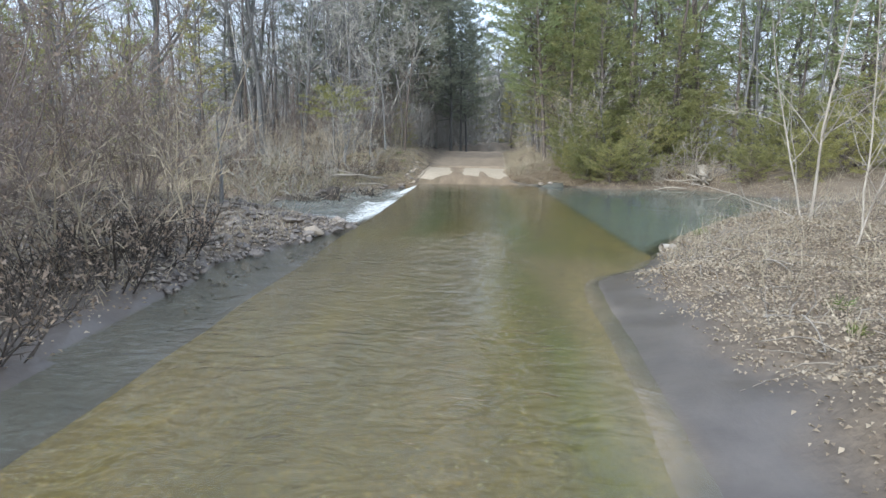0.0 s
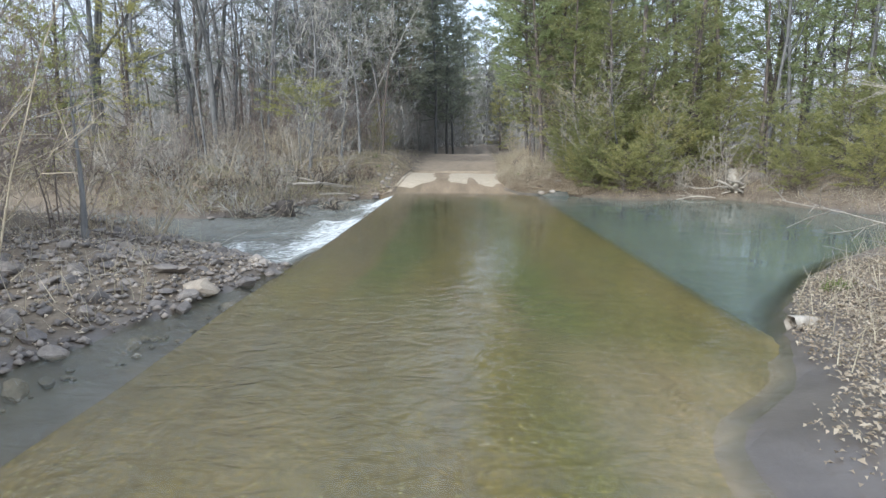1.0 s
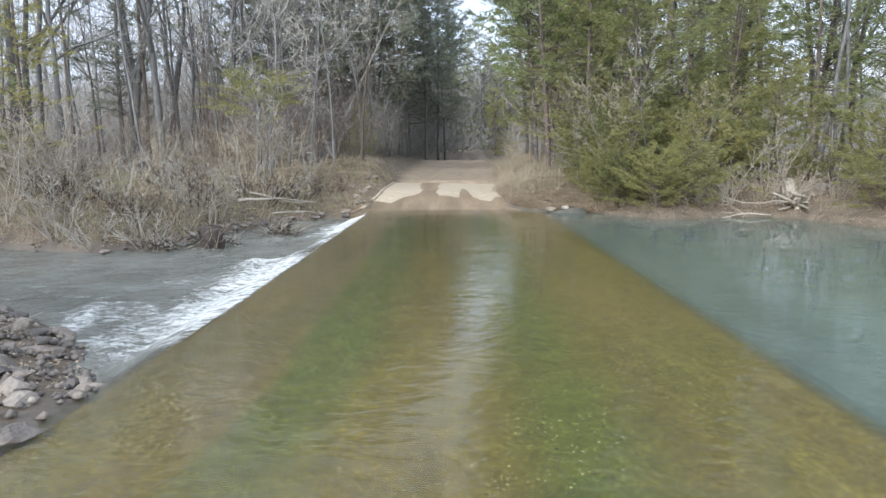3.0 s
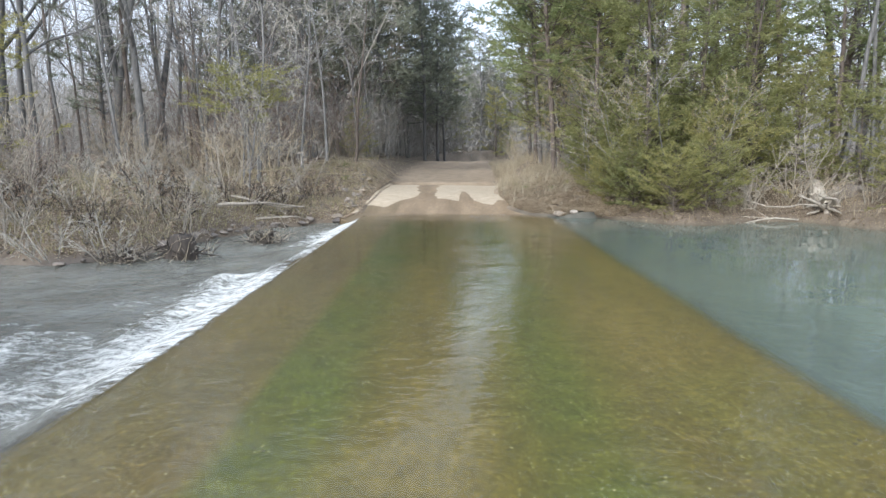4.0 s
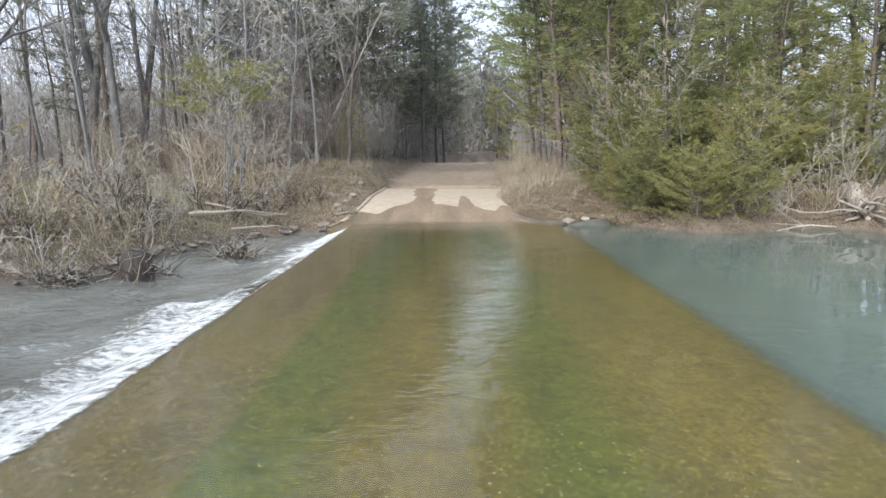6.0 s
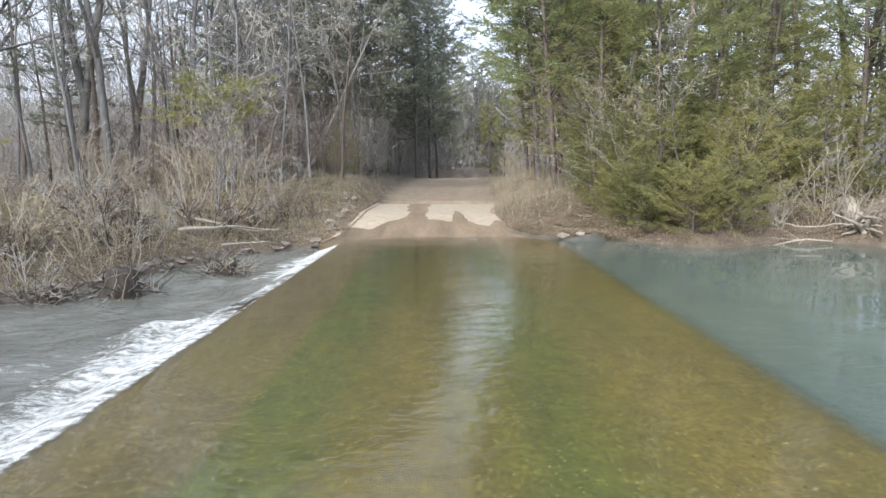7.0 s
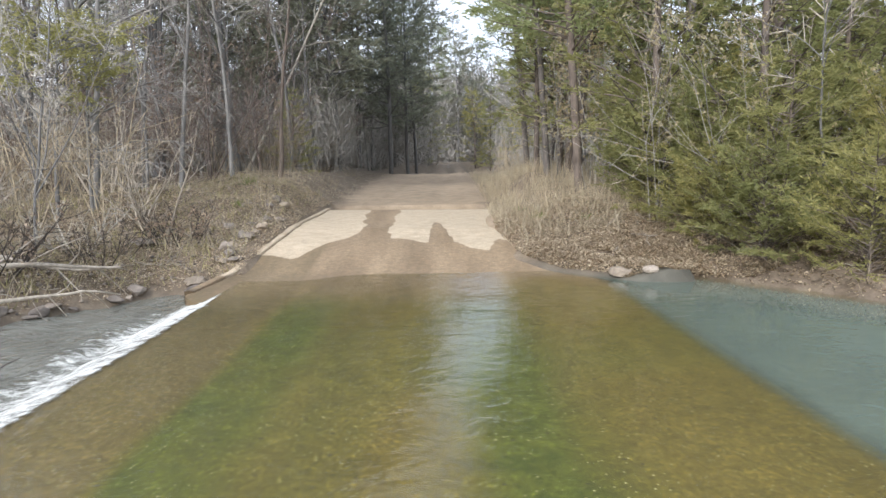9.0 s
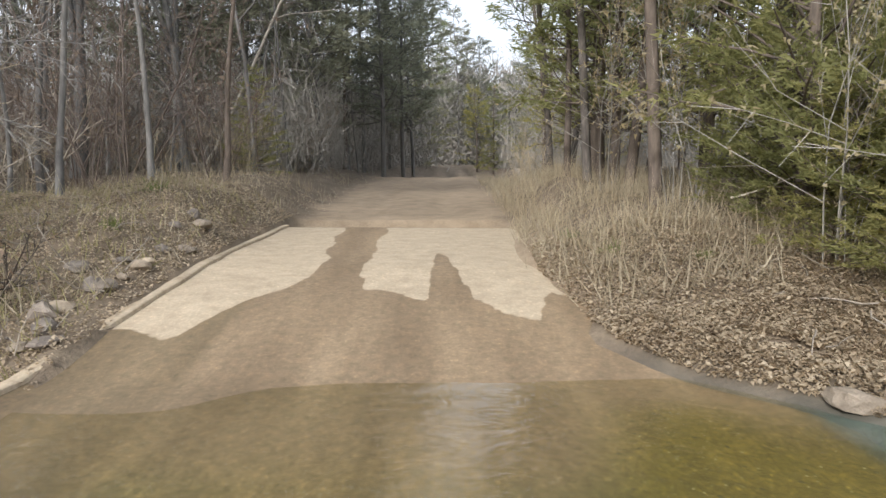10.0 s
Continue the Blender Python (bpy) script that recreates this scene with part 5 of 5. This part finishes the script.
r = np.random.default_rng(301)
for x, y, s, m, lab in ((2.42, 22.85, 0.17, 0, "flat pale stone at the water's edge"), (-3.15, 23.1, 0.17, 3, "pale angular stone beside the spill"), (-4.2, 24.4, 0.26, 4, "grey stone among driftwood"),
                        (-2.75, 24.9, 0.14, 5, "pale stone beside the kerb"), (-2.7, 25.5, 0.12, 6, "pale stone beside the kerb"), (-3.3, 12.6, 0.3, 0, "dark wet rock in the riffle"), (-3.9, 13.3, 0.32, 7, "dark wet rock in the riffle"),
                        (-3.0, 11.9, 0.3, 2, "dark wet slab of rock in the riffle"), (-3.0, 22.6, 0.15, 1, "small stone beside the spill"), (2.3, 13.45, 0.13, 2, "dark flat stone at the slab's edge"), (9.2, 18.3, 0.3, 3, "rock at the pool's far shore"), (8.9, 22.4, 0.45, 5, "grey rock by the root wad"),
                        (-5.6, 16.95, 0.2, 1, "pale stone at the waterline"), (-5.9, 17.0, 0.17, 4, "stone at the waterline"), (-5.2, 17.3, 0.22, 6, "stone at the waterline"), (-2.6, 26.4, 0.12, 3, "pale stone beside the kerb"), (-3.0, 23.4, 0.17, 0, "pale stone beside the kerb"), (-2.9, 24.3, 0.15, 7, "grey stone beside the kerb"), (-2.65, 23.9, 0.13, 4, "small stone beside the kerb"), (-3.1, 25.2, 0.12, 2, "grey stone beside the kerb"), (2.75, 22.7, 0.1, 6, "flat stone at the waterline")):
    rock(x, y, s, r.uniform(0, 360), m, label=lab)

rock(-2.76, 8.6, 0.17, 40, 1, z=0.09, label="pale tan boulder on the gravel bar", tilt=18)
# rubble beside the kerb
for i in range(16):
    y = 22.4 + 0.34 * i + r.normal(0, 0.08)
    x = -2.62 - float(flare(np.array(y))) - abs(r.normal(0, 0.16))
    rock(x, y, r.uniform(0.07, 0.15), r.uniform(0, 360), i, label=("pale angular stone beside the kerb", "brown stone beside the kerb")[i % 2], tilt=r.normal(0, 12))

# wet stones along the left shore
for i in range(44):
    k = i / 43
    y = 16.95 + 6.1 * k
    x = float(np.interp(y, [16.9, 17.3, 20.0, 21.6, 23.2], [-6.7, -5.5, -4.9, -4.4, -3.5])) + r.normal(-0.05, 0.09)
    rock(x, y, r.uniform(0.05, 0.15), r.uniform(0, 360), int(r.integers(0, 8)), label="small grey stone at the muddy waterline")


def gravel_bar():
    bar = tagged(new("gravel_bar"), "bar of loose grey-brown creek stones beside the ford", "gravel", kind="structure")
    rr = np.random.default_rng(302)
    n = 0
    while n < 300:
        x, y = rr.uniform(-6.2, -2.35), rr.uniform(5.0, 13.2)
        d = min(sdf(UPPER, np.array([x]), np.array([y]))[0], sdf(LOWER, np.array([x]), np.array([y]))[0])
        if d < -0.12 or d > 2.2:
            continue
        rock(x, y, rr.uniform(0.045, 0.12) * (1.4 if rr.random() < 0.12 else 1.0), rr.uniform(0, 360), int(rr.integers(0, 8)), tilt=rr.normal(0, 14), parent=bar)
        n += 1
    # small pebbles between them
    t_v, t_f, k = [], [], 0
    base = np.array([(1, 0, 0), (0, 1, 0), (-1, 0, 0), (0, -1, 0), (0, 0, 0.7), (0, 0, -0.5)])
    tri = np.array([(0, 1, 4), (1, 2, 4), (2, 3, 4), (3, 0, 4), (1, 0, 5), (2, 1, 5), (3, 2, 5), (0, 3, 5)])
    pts = np.concatenate([land_points(rr, 5000, (-6.5, -2.35, 4.5, 13.2), -0.15), land_points(rr, 1200, (-7.5, -2.8, 16.5, 24), -0.05)])
    for p in pts:
        s = rr.uniform(0.02, 0.05)
        th = rr.uniform(0, 6.28)
        rot = np.array([[math.cos(th), -math.sin(th), 0], [math.sin(th), math.cos(th), 0], [0, 0, 1]])
        t_v.append((base * rr.uniform(0.7, 1.3, (6, 3)) * s) @ rot.T + p + [0, 0, s * 0.3])
        t_f.append(tri + k)
        k += 6
    pebbles = link_mesh("pebbles", np.concatenate(t_v), np.concatenate(t_f), M_ROCK, bar, "small mixed pebbles", smooth=False)
    pebbles["kind"] = "stuff"


gravel_bar()


def driftwood(x, y, way, length, radius, seed, z=0.12, label="bleached fallen branch lying at the waterline", twigs=(4, 2), mat=None, name="driftwood", wander=0.09):
    rr = np.random.default_rng(seed)
    t = Tubes()
    p, rad = stem(rr, (0, 0, 0), way, length, radius, 9, wander, 0.0, 0.3)
    t.add(p, rad, 6)
    branch_out(rr, [t], p, rad, twigs, 0, (25, 60), 0.03, 0.35, 0.2, 0.006)
    v, f = t.mesh()
    ob = link_mesh(name, v, f, mat or M_DEADWOOD)
    ob.location = (x, y, float(height(np.array([x]), np.array([y]))[0]) + z)
    return tagged(ob, label, "driftwood", "driftwood on the banks")


driftwood(-5.3, 21.5, (1, 0.62, 0.02), 2.1, 0.05, 401, 0.1, "weathered grey-brown drift log at the waterline", (3, 3))
driftwood(-4.5, 21.6, (1, 0.6, 0.02), 1.35, 0.026, 412, 0.16, "bleached white branch lying across debris", (3,))
driftwood(-5.6, 22.4, (1, 0.38, 0.0), 2.0, 0.04, 402, 0.12)
driftwood(-8.0, 19.0, (1, 0.2, 0.05), 2.2, 0.05, 403, 0.15)
driftwood(7.6, 21.9, (-1, -0.12, 0.02), 2.6, 0.022, 404, 0.25, twigs=(12, 6), wander=0.14)
driftwood(8.0, 22.1, (-1, -0.2, 0.16), 2.2, 0.02, 405, 0.2, twigs=(12, 6), wander=0.16)
driftwood(6.9, 22.6, (0.2, -0.2, 0.9), 1.7, 0.014, 406, 0.05, twigs=(11, 6))
driftwood(7.9, 22.5, (0.35, -0.2, 0.9), 1.9, 0.016, 407, 0.05, twigs=(11, 6))
driftwood(8.3, 22.6, (-0.3, -0.2, 1.0), 1.9, 0.015, 408, 0.05, twigs=(12, 6))
driftwood(2.5, 7.7, (1, 0.35, 0.02), 0.9, 0.07, 409, 0.05, "pale weathered log end at the pool's edge", ())
driftwood(4.7, 8.5, (-0.85, 0.5, 0.4), 1.9, 0.012, 410, 0.05, "pale bare branch arching over the pool", (7, 3))
driftwood(3.2, 26.0, (1, -0.3, 0.12), 1.3, 0.012, 411, 0.4, "thin pale fallen branch caught in dry grass", (2,))


def stump(x, y, size, seed, label, tall=1.0, debris=1.0):
    """A ragged dark stump with a flare of roots, standing in the shallows."""
    rr = np.random.default_rng(seed)
    root = tagged(new("stump"), label, "stump", "creek stumps")
    t = Tubes()
    pts = np.array([(0, 0, -0.25), (0, 0, 0.0), (0.02, 0.01, 0.06 * tall), (0.03, 0.02, 0.12 * tall), (0.03, 0.02, 0.13 * tall)])
    t.add(pts, [0.3, 0.24, 0.2, 0.19, 0.05], 11)
    v, f = t.mesh()
    v = v + rr.normal(0, 0.018, v.shape)
    link_mesh("trunk", v, f, M_ROOT, root)
    for _ in range(26):
        t = Tubes()
        th = rr.uniform(0, 6.28)
        q, r2 = stem(rr, (0.1 * math.cos(th), 0.1 * math.sin(th), 0.12), (math.cos(th), math.sin(th), rr.normal(0.25, 0.5)), rr.uniform(0.15, 0.5), rr.uniform(0.008, 0.035), 5, 0.35, -0.1, 0.3)
        t.add(q, r2, 5)
        link_mesh("root", *t.mesh(), M_ROOT, root)
    for mat, count, thick, name in ((M_ROOT, 46, 0.011, "root_clump"), (M_DEADWOOD, 34, 0.007, "stick_clump"), (M_TWIG_TAN, 60, 0.004, "stem_clump")):
        t = Tubes()
        for _ in range(int(count * debris)):
            th, far = rr.uniform(0, 6.28), rr.random() ** 0.7 * 0.55
            q, r2 = stem(rr, (far * math.cos(th), far * math.sin(th), rr.uniform(0.0, 0.3) * (1 - far)), (rr.normal(), rr.normal(), rr.uniform(0.0, 1.1)), rr.uniform(0.25, 0.7), thick * rr.uniform(0.6, 1.4), 5, 0.25, 0.0, 0.4)
            t.add(q, r2, 4)
        tagged(link_mesh(name, *t.mesh(), mat, root), kind="stuff")
    root.location = (x, y, LOW - 0.02)
    root.scale = (size, size, size)


stump(-4.55, 17.85, 1.05, 431, "dark rotten stump with exposed roots in the riffle", 3.0, 0.35)
stump(-3.7, 19.6, 0.75, 432, "clump of dark roots and debris in the shallows")
stump(-5.3, 17.5, 0.7, 433, "small root clump beside the stump")


def root_wad():
    rr = np.random.default_rng(421)
    root = tagged(new("root_wad"), "bleached upturned tree root wad at the pool's far shore", "root wad")
    t = Tubes()
    p, rad = stem(rr, (0.2, 0.5, 0.55), (-0.3, -0.9, -0.35), 1.1, 0.2, 5, 0.08, 0, 0.8)
    t.add(p, rad, 8)
    link_mesh("trunk", *t.mesh(), M_DEADWOOD, root)
    for _ in range(20):
        t = Tubes()
        d = around(rr, np.array([-0.3, -0.9, -0.1]), radians(rr.uniform(30, 95)))
        q, r2 = stem(rr, p[-1] + rr.normal(0, 0.06, 3), d, rr.uniform(0.4, 1.0), 0.06, 5, 0.2, -0.05, 0.2)
        t.add(q, r2, 5)
        link_mesh("root", *t.mesh(), M_DEADWOOD, root)
    root.location = (8.3, 22.5, 0.2)


root_wad()
